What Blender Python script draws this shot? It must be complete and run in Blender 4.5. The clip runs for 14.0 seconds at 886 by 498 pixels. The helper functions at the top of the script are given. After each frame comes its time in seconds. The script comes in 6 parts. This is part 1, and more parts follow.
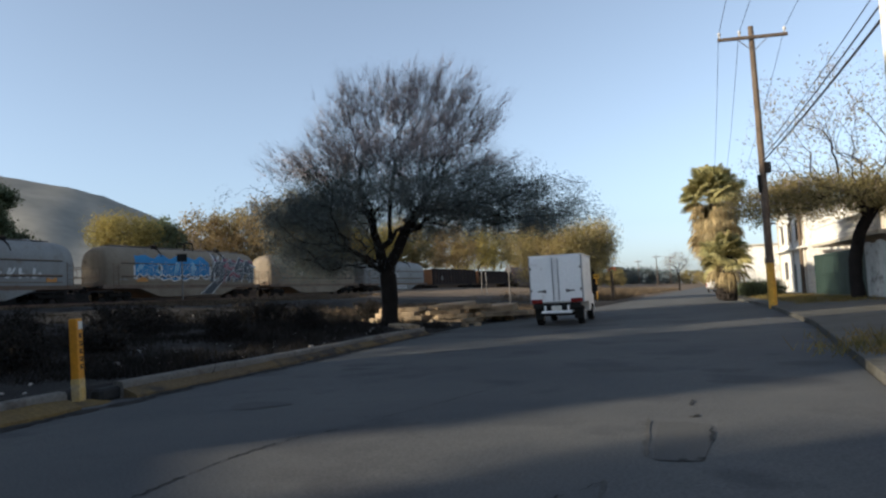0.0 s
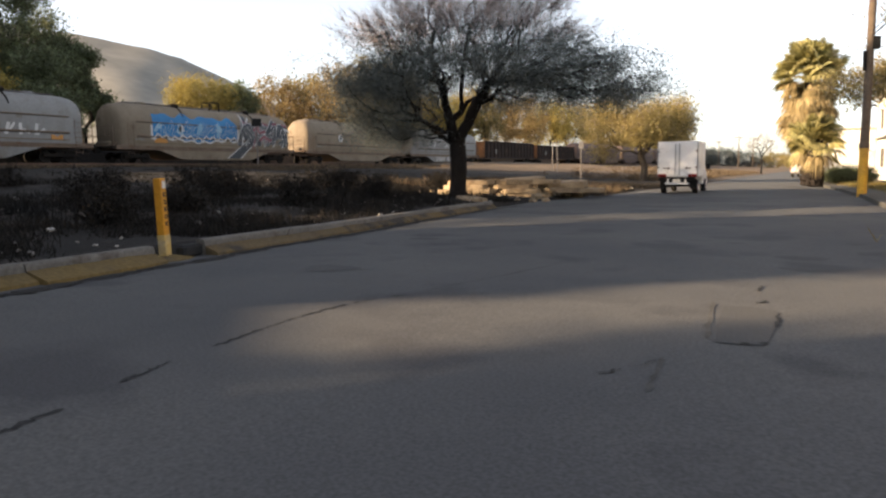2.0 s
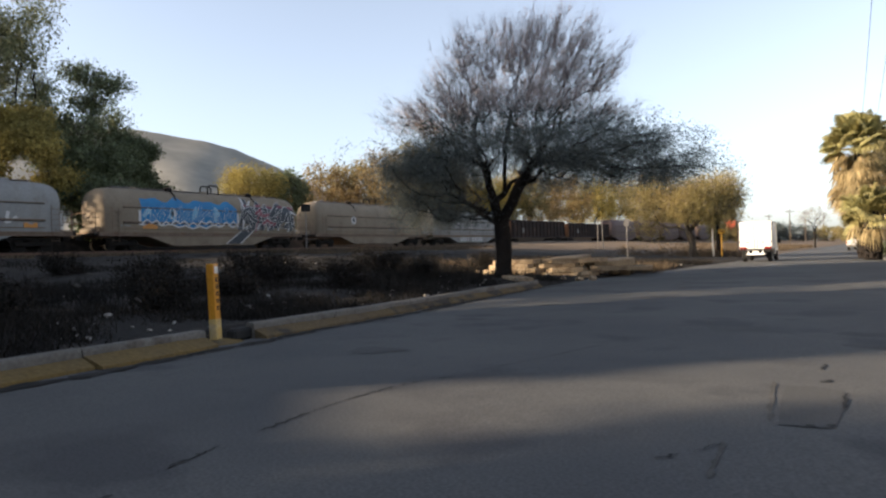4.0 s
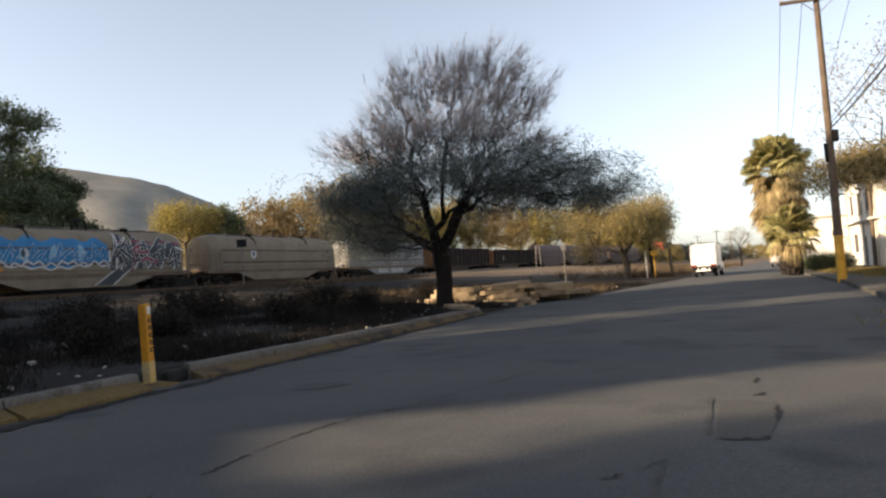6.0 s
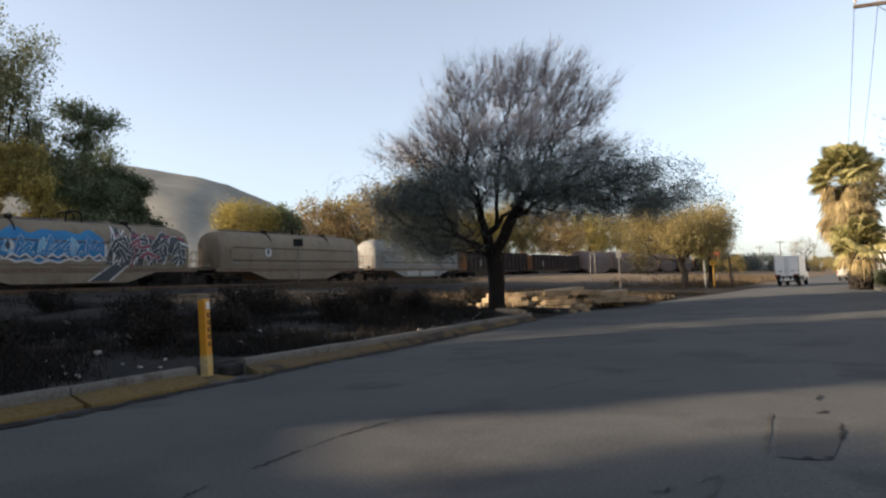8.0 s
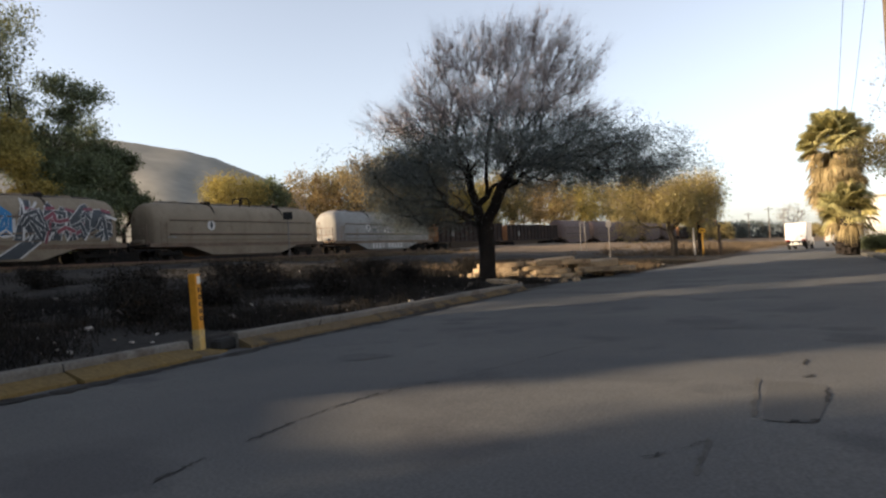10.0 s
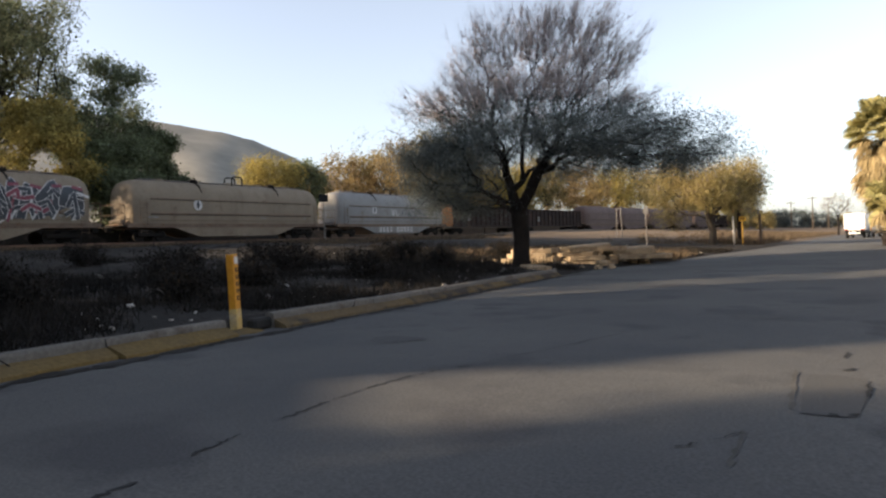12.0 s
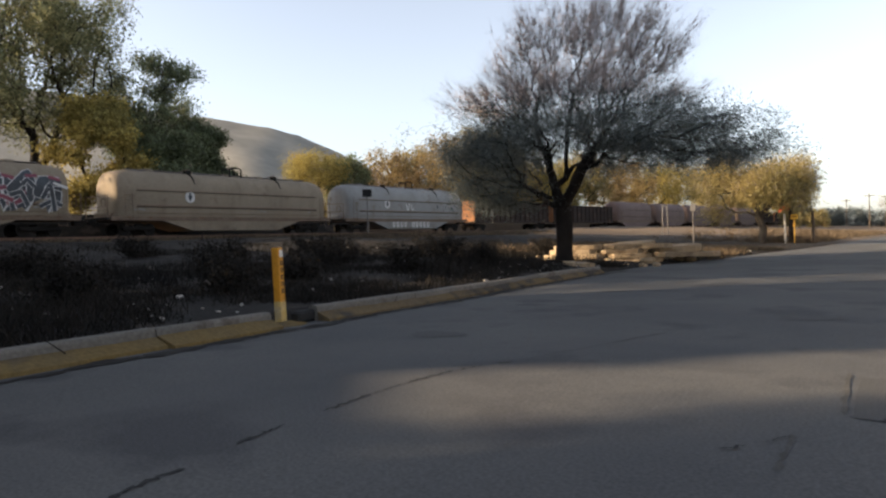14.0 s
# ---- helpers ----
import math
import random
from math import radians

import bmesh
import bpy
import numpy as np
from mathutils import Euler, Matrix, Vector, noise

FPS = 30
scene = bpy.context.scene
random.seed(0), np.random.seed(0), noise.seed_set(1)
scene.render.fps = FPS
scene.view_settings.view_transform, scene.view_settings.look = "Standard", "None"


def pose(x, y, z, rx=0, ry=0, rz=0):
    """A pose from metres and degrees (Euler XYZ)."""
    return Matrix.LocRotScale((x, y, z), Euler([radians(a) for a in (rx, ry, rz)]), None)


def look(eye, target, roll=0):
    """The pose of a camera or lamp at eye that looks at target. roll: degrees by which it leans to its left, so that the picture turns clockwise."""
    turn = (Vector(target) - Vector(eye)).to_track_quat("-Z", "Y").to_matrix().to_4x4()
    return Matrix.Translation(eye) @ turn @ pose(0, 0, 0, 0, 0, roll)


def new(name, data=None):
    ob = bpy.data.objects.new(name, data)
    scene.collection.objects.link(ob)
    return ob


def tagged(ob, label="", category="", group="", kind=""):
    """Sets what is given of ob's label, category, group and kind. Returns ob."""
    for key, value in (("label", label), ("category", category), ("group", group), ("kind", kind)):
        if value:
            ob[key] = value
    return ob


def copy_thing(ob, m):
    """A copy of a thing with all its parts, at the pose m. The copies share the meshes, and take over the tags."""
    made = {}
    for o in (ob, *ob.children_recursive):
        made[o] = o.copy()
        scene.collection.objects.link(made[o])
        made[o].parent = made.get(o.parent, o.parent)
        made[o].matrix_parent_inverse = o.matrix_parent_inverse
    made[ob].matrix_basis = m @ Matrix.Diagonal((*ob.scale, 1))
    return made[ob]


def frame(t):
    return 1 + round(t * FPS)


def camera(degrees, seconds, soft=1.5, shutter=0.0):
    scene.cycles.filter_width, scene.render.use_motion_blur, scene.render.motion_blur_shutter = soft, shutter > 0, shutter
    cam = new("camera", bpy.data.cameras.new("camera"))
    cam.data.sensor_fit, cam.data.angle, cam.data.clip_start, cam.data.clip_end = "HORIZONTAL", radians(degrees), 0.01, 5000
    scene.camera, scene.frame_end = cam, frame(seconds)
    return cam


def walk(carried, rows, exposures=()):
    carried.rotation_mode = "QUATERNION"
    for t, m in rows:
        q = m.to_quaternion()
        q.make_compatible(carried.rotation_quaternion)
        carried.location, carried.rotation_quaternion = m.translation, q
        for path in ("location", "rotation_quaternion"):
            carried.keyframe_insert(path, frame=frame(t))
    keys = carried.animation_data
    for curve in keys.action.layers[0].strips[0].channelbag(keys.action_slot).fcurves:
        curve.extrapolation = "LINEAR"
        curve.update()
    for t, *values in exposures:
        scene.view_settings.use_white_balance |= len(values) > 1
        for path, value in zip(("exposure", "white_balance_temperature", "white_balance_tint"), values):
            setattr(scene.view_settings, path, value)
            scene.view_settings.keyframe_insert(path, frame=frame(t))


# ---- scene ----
cam = camera(65.56, 14.0, 2.4)
PATH = [
    (0.0, pose(0, 0, 1.35, 93.78, 2.95, 16.75)),
    (0.5, pose(0, 0, 1.35, 90.76, 2.10, 14.68)),
    (1.0, pose(0, 0, 1.35, 89.96, 2.78, 16.02)),
    (1.5, pose(0, 0, 1.35, 84.08, 0.48, 21.46)),
    (2.0, pose(0, 0, 1.35, 83.41, 0.74, 22.47)),
    (2.5, pose(0, 0, 1.35, 88.31, -1.81, 23.07)),
    (2.7, pose(0, 0, 1.35, 89.40, -1.80, 24.17)),
    (4.8, pose(0, 0, 1.35, 90.53, 3.53, 24.95)),
    (5.0, pose(0, 0, 1.35, 91.41, 3.60, 24.25)),
    (5.5, pose(0, 0, 1.35, 91.49, 3.44, 21.98)),
    (6.0, pose(0, 0, 1.35, 92.42, 4.00, 21.28)),
    (6.5, pose(0, 0, 1.35, 92.72, 4.05, 22.77)),
    (7.0, pose(0, 0, 1.35, 92.91, 3.14, 25.10)),
    (7.5, pose(0, 0, 1.35, 93.16, 2.62, 25.04)),
    (8.0, pose(0, 0, 1.35, 92.95, 2.38, 25.63)),
    (10.3, pose(0, 0, 1.35, 90.23, 3.25, 24.86)),
    (10.5, pose(0, 0, 1.35, 90.03, 2.83, 25.64)),
    (11.0, pose(0, 0, 1.35, 89.74, 2.72, 26.84)),
    (11.5, pose(0, 0, 1.35, 87.79, 2.82, 29.67)),
    (12.0, pose(0, 0, 1.35, 89.35, 2.22, 27.69)),
    (12.5, pose(0, 0, 1.35, 89.15, 2.05, 26.37)),
    (13.0, pose(0, 0, 1.35, 89.05, 1.84, 27.16)),
    (13.5, pose(0, 0, 1.35, 88.92, 1.89, 29.77)),
    (14.0, pose(0, 0, 1.35, 89.09, 1.69, 31.21)),
]
EXPO = [(0.0, 0.91, 5450, 6), (0.5, 1.11, 6250, 10), (1.0, 1.21, 6350, 10), (1.5, 1.34, 6700, 14), (2.0, 1.79, 6800, 14), (2.5, 1.74, 5700, 12), (2.7, 1.61, 5300, 10), (5.0, 1.41, 6550, 12), (7.5, 1.33, 6150, 10), (10.5, 1.41, 6500, 12), (12.5, 1.54, 6250, 12), (14.0, 1.54, 6450, 12)]
walk(cam, PATH, EXPO)

# ---- daylight: a low warm sun from behind on the camera's left, pale winter sky ----
SUN_ELEV, SUN_DIR = 19.0, Vector((0.79, 0.61, 0.0)).normalized()  # the way the light travels over the ground
world = bpy.data.worlds.new("world")
scene.world = world
world.use_nodes = True
wn = world.node_tree.nodes
sky = wn.new("ShaderNodeTexSky")
sky.sky_type, sky.sun_disc = "NISHITA", False
sky.sun_elevation = radians(SUN_ELEV)
sky.sun_rotation = math.atan2(-SUN_DIR.x, -SUN_DIR.y)
sky.air_density, sky.dust_density, sky.ozone_density = 1.0, 1.2, 1.8
wn["Background"].inputs["Strength"].default_value = 0.1
pale = wn.new("ShaderNodeHueSaturation")  # a hazy winter sky
pale.inputs["Saturation"].default_value = 0.48
world.node_tree.links.new(sky.outputs[0], pale.inputs["Color"])
world.node_tree.links.new(pale.outputs[0], wn["Background"].inputs["Color"])
sun = new("sun", bpy.data.lights.new("sun", "SUN"))
sun.data.energy, sun.data.angle, sun.data.color = 5.0, radians(1.0), (1.0, 0.77, 0.5)
way = Vector((SUN_DIR.x * math.cos(radians(SUN_ELEV)), SUN_DIR.y * math.cos(radians(SUN_ELEV)), -math.sin(radians(SUN_ELEV))))
sun.matrix_world = look((-60, -50, 40), Vector((-60, -50, 40)) + way)


# ---- materials ----
def mat(name, base, second=None, rough=0.8, metal=0.0, big=0.6, fine=14.0, amount=0.5, grain=0.25, bump=0.3, depth=0.01, island=0.0, streak=None, third=None, spots=3.0, spot_edge=0.62, per_object=0.0, leaf=0.0):
    """A surface of two colours in large patches, fine grain, a third colour in stains, and relief."""
    m = bpy.data.materials.new(name)
    m.use_nodes = True
    nt = m.node_tree
    n, link = nt.nodes, nt.links.new
    p = n["Principled BSDF"]
    p.inputs["Roughness"].default_value, p.inputs["Metallic"].default_value = rough, metal
    p.inputs["Specular IOR Level"].default_value = 0.15 if rough >= 0.75 else 0.4
    co = n.new("ShaderNodeTexCoord").outputs["Object"]

    def noise_at(scale, detail=4.0):
        t = n.new("ShaderNodeTexNoise")
        t.inputs["Scale"].default_value, t.inputs["Detail"].default_value = scale, detail
        link(co, t.inputs["Vector"])
        return t.outputs["Fac"]

    def ramp(f, a, b):
        r = n.new("ShaderNodeMapRange")
        r.inputs["From Min"].default_value, r.inputs["From Max"].default_value = a, b
        link(f, r.inputs["Value"])
        return r.outputs[0]

    def mixed(f, a, b, mode="MIX"):
        x = n.new("ShaderNodeMix")
        x.data_type, x.blend_type = "RGBA", mode
        for sock, v in ((x.inputs["Factor"], f), (x.inputs["A"], a), (x.inputs["B"], b)):
            if isinstance(v, (float, int)):
                sock.default_value = v
            elif isinstance(v, tuple):
                sock.default_value = (*v, 1)
            else:
                link(v, sock)
        return x.outputs["Result"]

    second = second or tuple(c * 0.7 for c in base)
    fine_f = noise_at(fine, 6.0)
    col = mixed(ramp(noise_at(big), 0.5 - 0.3 * amount - 0.05, 0.5 + 0.3 * amount + 0.05), base, second)
    if third:
        col = mixed(ramp(noise_at(spots, 8.0), spot_edge - 0.05, spot_edge + 0.05), col, third)
    if streak:  # run-off stains, long and upright
        mp, ts = n.new("ShaderNodeMapping"), n.new("ShaderNodeTexNoise")
        mp.inputs["Scale"].default_value = (1.0, 1.0, 0.12)
        link(co, mp.inputs["Vector"])
        link(mp.outputs[0], ts.inputs["Vector"])
        ts.inputs["Scale"].default_value, ts.inputs["Detail"].default_value = 1.6, 7.0
        col = mixed(ramp(ts.outputs["Fac"], 0.5, 0.7), col, streak)
    g = n.new("ShaderNodeMapRange")
    g.inputs["To Min"].default_value, g.inputs["To Max"].default_value = 1 - grain, 1 + grain
    g.inputs["From Min"].default_value, g.inputs["From Max"].default_value = 0.25, 0.75
    link(fine_f, g.inputs["Value"])
    col = mixed(1.0, col, g.outputs[0], "MULTIPLY")
    for amt, node, sock in ((island, "ShaderNodeNewGeometry", "Random Per Island"), (per_object, "ShaderNodeObjectInfo", "Random")):
        if amt:
            v = n.new("ShaderNodeMapRange")
            v.inputs["To Min"].default_value, v.inputs["To Max"].default_value = 1 - amt, 1 + amt
            link(n.new(node).outputs[sock], v.inputs["Value"])
            col = mixed(1.0, col, v.outputs[0], "MULTIPLY")
    link(col, p.inputs["Base Color"])
    if leaf:
        tr, mx = n.new("ShaderNodeBsdfTranslucent"), n.new("ShaderNodeMixShader")
        mx.inputs[0].default_value = leaf
        link(col, tr.inputs["Color"])
        link(p.outputs[0], mx.inputs[1])
        link(tr.outputs[0], mx.inputs[2])
        link(mx.outputs[0], n["Material Output"].inputs["Surface"])
    if bump:
        b = n.new("ShaderNodeBump")
        b.inputs["Strength"].default_value, b.inputs["Distance"].default_value = bump, depth
        link(fine_f, b.inputs["Height"])
        link(b.outputs[0], p.inputs["Normal"])
    return m


ASPHALT = mat("asphalt", (0.066, 0.067, 0.069), (0.094, 0.093, 0.09), 0.85, big=0.28, fine=40, amount=0.35, grain=0.28, bump=0.32, third=(0.058, 0.058, 0.06), spots=0.55, spot_edge=0.58)
PATCH = mat("asphalt_patch", (0.064, 0.064, 0.064), (0.08, 0.079, 0.077), 0.9, fine=45, bump=0.5)
STAIN = mat("oily_asphalt", (0.056, 0.056, 0.057), (0.07, 0.069, 0.068), 0.85, big=0.8, fine=40, bump=0.3)
GRIT = mat("dark_gutter_grit", (0.02, 0.019, 0.018), (0.035, 0.033, 0.03), 0.95, big=2, fine=30, bump=0.6)
TAR = mat("tar_crack", (0.018, 0.018, 0.018), (0.03, 0.03, 0.03), 0.85, fine=30)
PALE_LINE = mat("worn_paint_line", (0.085, 0.082, 0.076), (0.055, 0.053, 0.05), 0.9, big=3, fine=30)
# the near bank's shade is put into this almost black dirt colour
DIRT_SHADE_TO_SUN = mat("dry_dirt", (0.024, 0.021, 0.018), (0.013, 0.012, 0.011), 0.95, big=0.25, fine=9, grain=0.4, bump=0.8, depth=0.05, third=(0.045, 0.037, 0.03), spots=1.3, spot_edge=0.6)
CONCRETE = mat("concrete", (0.165, 0.153, 0.137), (0.115, 0.107, 0.095), 0.9, big=0.8, fine=18, bump=0.4, third=(0.1, 0.088, 0.075), spots=2.2, per_object=0.12)
PAVING = mat("dirty_paving", (0.1, 0.096, 0.086), (0.07, 0.068, 0.06), 0.9, big=0.5, fine=14, bump=0.4, third=(0.055, 0.052, 0.042), spots=1.2)
SLAB = mat("broken_concrete", (0.36, 0.28, 0.19), (0.26, 0.2, 0.13), 0.92, big=1.2, fine=14, bump=0.7, depth=0.02, third=(0.2, 0.15, 0.1), spots=2.5, per_object=0.15)
KERB_YELLOW = mat("worn_yellow_kerb_paint", (0.155, 0.105, 0.036), (0.11, 0.082, 0.042), 0.85, big=1.0, fine=16, bump=0.4, third=(0.09, 0.07, 0.045), spots=1.6, spot_edge=0.6)
KERB_DULL = mat("faded_kerb_foot", (0.105, 0.08, 0.05), (0.125, 0.09, 0.042), 0.9, big=0.7, fine=16, bump=0.5, third=(0.05, 0.043, 0.036), spots=1.1, spot_edge=0.57)
BOLLARD = mat("yellow_post_paint", (0.6, 0.26, 0.012), (0.48, 0.21, 0.015), 0.6, big=2, fine=20, grain=0.15)
BARE = mat("bare_post_foot", (0.42, 0.33, 0.2), (0.55, 0.36, 0.08), 0.85, big=5, fine=20)
BLACK_PRINT = mat("black_print", (0.02, 0.018, 0.015), None, 0.7)
WHITE_PLATE = mat("white_plate", (0.7, 0.68, 0.62), None, 0.6, grain=0.1)
BARK = mat("dark_bark", (0.022, 0.018, 0.016), (0.014, 0.012, 0.011), 0.95, big=2, fine=12, bump=1.0, depth=0.03)
BARK_PALE = mat("grey_bark", (0.085, 0.07, 0.055), (0.055, 0.045, 0.036), 0.95, big=2, fine=12, bump=1.0, depth=0.03)
LEAF_MESQUITE = mat("dry_mesquite_leaf", (0.1, 0.12, 0.12), (0.115, 0.122, 0.112), 0.8, big=0.25, fine=5, island=0.45, bump=0, leaf=0.35)
TWIG_RED = mat("reddish_twig", (0.235, 0.195, 0.185), (0.185, 0.15, 0.145), 0.9, bump=0)
LEAF_GREEN = mat("dusty_green_leaf", (0.12, 0.14, 0.07), (0.085, 0.105, 0.056), 0.7, big=0.25, fine=5, island=0.45, bump=0, leaf=0.35)
LEAF_YELLOW = mat("yellowing_leaf", (0.35, 0.27, 0.075), (0.2, 0.18, 0.068), 0.75, big=0.3, fine=5, island=0.4, bump=0, leaf=0.35)
LEAF_PALE = mat("pale_olive_leaf", (0.23, 0.225, 0.115), (0.15, 0.16, 0.085), 0.75, big=0.25, fine=5, island=0.45, bump=0, leaf=0.35)
LEAF_TAN = mat("tan_leaf", (0.33, 0.255, 0.105), (0.2, 0.18, 0.08), 0.75, big=0.25, fine=5, island=0.4, bump=0, leaf=0.35)
LEAF_BROWN = mat("dry_brown_leaf", (0.27, 0.19, 0.09), (0.19, 0.15, 0.07), 0.8, big=0.25, fine=5, island=0.4, bump=0, leaf=0.35)
LEAF_OLIVE = mat("olive_leaf", (0.19, 0.165, 0.075), (0.26, 0.2, 0.085), 0.8, big=0.25, fine=5, island=0.4, bump=0, leaf=0.35)
PALM_GREEN = mat("palm_blade", (0.38, 0.33, 0.14), (0.25, 0.24, 0.1), 0.6, island=0.35, bump=0, leaf=0.35)
PALM_DRY = mat("dry_palm_blade", (0.38, 0.3, 0.16), (0.27, 0.21, 0.11), 0.85, island=0.35, bump=0, leaf=0.35)
# weed colour with the bank's shade painted in; the far brush stays tan
WEED_SHADED = mat("dry_weed", (0.026, 0.022, 0.018), (0.011, 0.0105, 0.01), 0.9, big=0.3, island=0.5, bump=0)
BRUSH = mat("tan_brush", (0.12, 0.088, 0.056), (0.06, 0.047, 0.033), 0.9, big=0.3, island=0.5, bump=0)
GRASS_DRY = mat("dry_grass", (0.26, 0.18, 0.06), (0.14, 0.13, 0.05), 0.9, big=1, island=0.5, bump=0, leaf=0.35)
WOOD_POLE = mat("weathered_pole_wood", (0.13, 0.1, 0.075), (0.08, 0.06, 0.045), 0.9, big=2, fine=16, bump=0.8)
POLE_YELLOW = mat("yellow_pole_paint", (0.6, 0.33, 0.03), (0.45, 0.25, 0.04), 0.7, big=2)
POLE_WHITE = mat("white_pole_paint", (0.62, 0.6, 0.55), (0.54, 0.51, 0.45), 0.6, big=1.5)
INSULATOR = mat("pale_insulator", (0.6, 0.58, 0.55), None, 0.3)
CABLE = mat("black_cable", (0.02, 0.02, 0.022), None, 0.7)
STEEL = mat("dull_steel", (0.2, 0.19, 0.18), (0.13, 0.11, 0.1), 0.6, 0.6, fine=20)
RAIL = mat("rusty_rail", (0.14, 0.08, 0.05), (0.1, 0.06, 0.04), 0.7, 0.4)
BALLAST = mat("track_ballast", (0.055, 0.048, 0.042), (0.038, 0.033, 0.03), 0.95, big=1, fine=6, grain=0.5, bump=1.0, depth=0.06)
SLEEPER = mat("dark_sleeper_wood", (0.06, 0.045, 0.035), None, 0.95, bump=0.8)
CAR_BEIGE = mat("dusty_beige_car_paint", (0.235, 0.19, 0.14), (0.185, 0.15, 0.11), 0.75, grain=0.12, streak=(0.175, 0.14, 0.1), big=0.35, fine=7, third=(0.13, 0.095, 0.066), spots=0.9, spot_edge=0.67)
CAR_GREY = mat("pale_grey_car_paint", (0.23, 0.228, 0.218), (0.185, 0.18, 0.172), 0.7, grain=0.12, streak=(0.18, 0.17, 0.155), big=0.35, fine=7, third=(0.14, 0.115, 0.09), spots=0.9, spot_edge=0.65)
CAR_STRIPE = mat("rusty_sill", (0.12, 0.085, 0.062), (0.17, 0.125, 0.092), 0.85, big=1.2, fine=8, third=(0.14, 0.08, 0.05))
CAR_DARK = mat("black_underframe", (0.014, 0.013, 0.012), (0.02, 0.017, 0.015), 0.95)
GONDOLA = mat("dark_brown_gondola_paint", (0.026, 0.02, 0.018), (0.04, 0.028, 0.023), 0.9, big=0.5, third=(0.07, 0.042, 0.03), spots=1.0)
GONDOLA_END = mat("rusty_orange_end", (0.34, 0.17, 0.085), (0.25, 0.12, 0.06), 0.85, big=1.0)
CAR_PINK = mat("faded_red_hopper_paint", (0.16, 0.115, 0.105), (0.125, 0.09, 0.08), 0.8, big=0.4)
CAR_RED = mat("bright_red_car_end", (0.55, 0.09, 0.035), (0.4, 0.06, 0.03), 0.7)
SPRAY_BLUE = mat("blue_spray_paint", (0.012, 0.13, 0.3), (0.02, 0.18, 0.38), 0.6, big=0.8, grain=0.1, bump=0)
SPRAY_LIGHT = mat("pale_blue_spray_paint", (0.22, 0.38, 0.5), (0.1, 0.3, 0.46), 0.6, big=1.2, grain=0.1, bump=0)
SPRAY_WHITE = mat("white_spray_paint", (0.56, 0.54, 0.52), None, 0.6, grain=0.1, bump=0)
SPRAY_BLACK = mat("black_spray_paint", (0.025, 0.025, 0.03), (0.04, 0.05, 0.06), 0.6, bump=0)
SPRAY_MAROON = mat("maroon_spray_paint", (0.2, 0.045, 0.06), (0.14, 0.03, 0.05), 0.6, bump=0)
SPRAY_ORANGE = mat("orange_spray_paint", (0.55, 0.24, 0.05), None, 0.6, bump=0)
TRUCK_WHITE = mat("white_van_paint", (0.84, 0.84, 0.83), (0.78, 0.78, 0.77), 0.45, big=0.9, grain=0.06, third=(0.55, 0.53, 0.5), spots=1.5, spot_edge=0.66)
SEAM = mat("grey_seam", (0.3, 0.3, 0.3), None, 0.6)
RUBBER = mat("black_rubber", (0.02, 0.02, 0.02), None, 0.9)
RIM = mat("grey_rim", (0.35, 0.35, 0.35), None, 0.5, 0.5)
TAIL_RED = mat("red_tail_lamp", (0.22, 0.025, 0.022), None, 0.25, grain=0.05, bump=0)
DARK_GLASS = mat("dark_window_glass", (0.02, 0.024, 0.028), None, 0.08, grain=0.02, bump=0)
CHASSIS = mat("black_chassis", (0.018, 0.018, 0.018), None, 0.8)
PICKUP_GREY = mat("silver_pickup_paint", (0.5, 0.5, 0.5), (0.44, 0.44, 0.44), 0.35, 0.3, grain=0.05)
WALL_WHITE = mat("white_house_wall", (0.74, 0.72, 0.67), (0.66, 0.63, 0.57), 0.85, big=0.5, fine=8, third=(0.52, 0.47, 0.4), spots=0.9, spot_edge=0.64)
WALL_CREAM = mat("cream_house_wall", (0.5, 0.45, 0.37), (0.4, 0.35, 0.28), 0.9, big=0.5)
GATE_GREEN = mat("dark_green_gate", (0.018, 0.035, 0.028), (0.025, 0.045, 0.035), 0.6, big=0.8)
GATE_PALE = mat("weathered_white_gate", (0.5, 0.5, 0.47), (0.36, 0.36, 0.34), 0.75, big=1.2, third=(0.2, 0.19, 0.17), spots=1.4)
SHADE_BLOCK = mat("grey_shed_wall", (0.3, 0.29, 0.27), (0.24, 0.23, 0.21), 0.9)
HILL = mat("scrubby_hill", (0.28, 0.26, 0.22), (0.2, 0.19, 0.165), 0.95, big=0.014, fine=0.05, grain=0.12, bump=0.25, depth=1.5)
TERRACOTTA = mat("terracotta_roof", (0.4, 0.19, 0.1), None, 0.85)
SIGN_YELLOW = mat("yellow_sign_plate", (0.7, 0.4, 0.03), None, 0.5, grain=0.08, bump=0)
LITTER = mat("pale_litter", (0.38, 0.36, 0.33), (0.22, 0.2, 0.18), 0.8, island=0.3, bump=0)


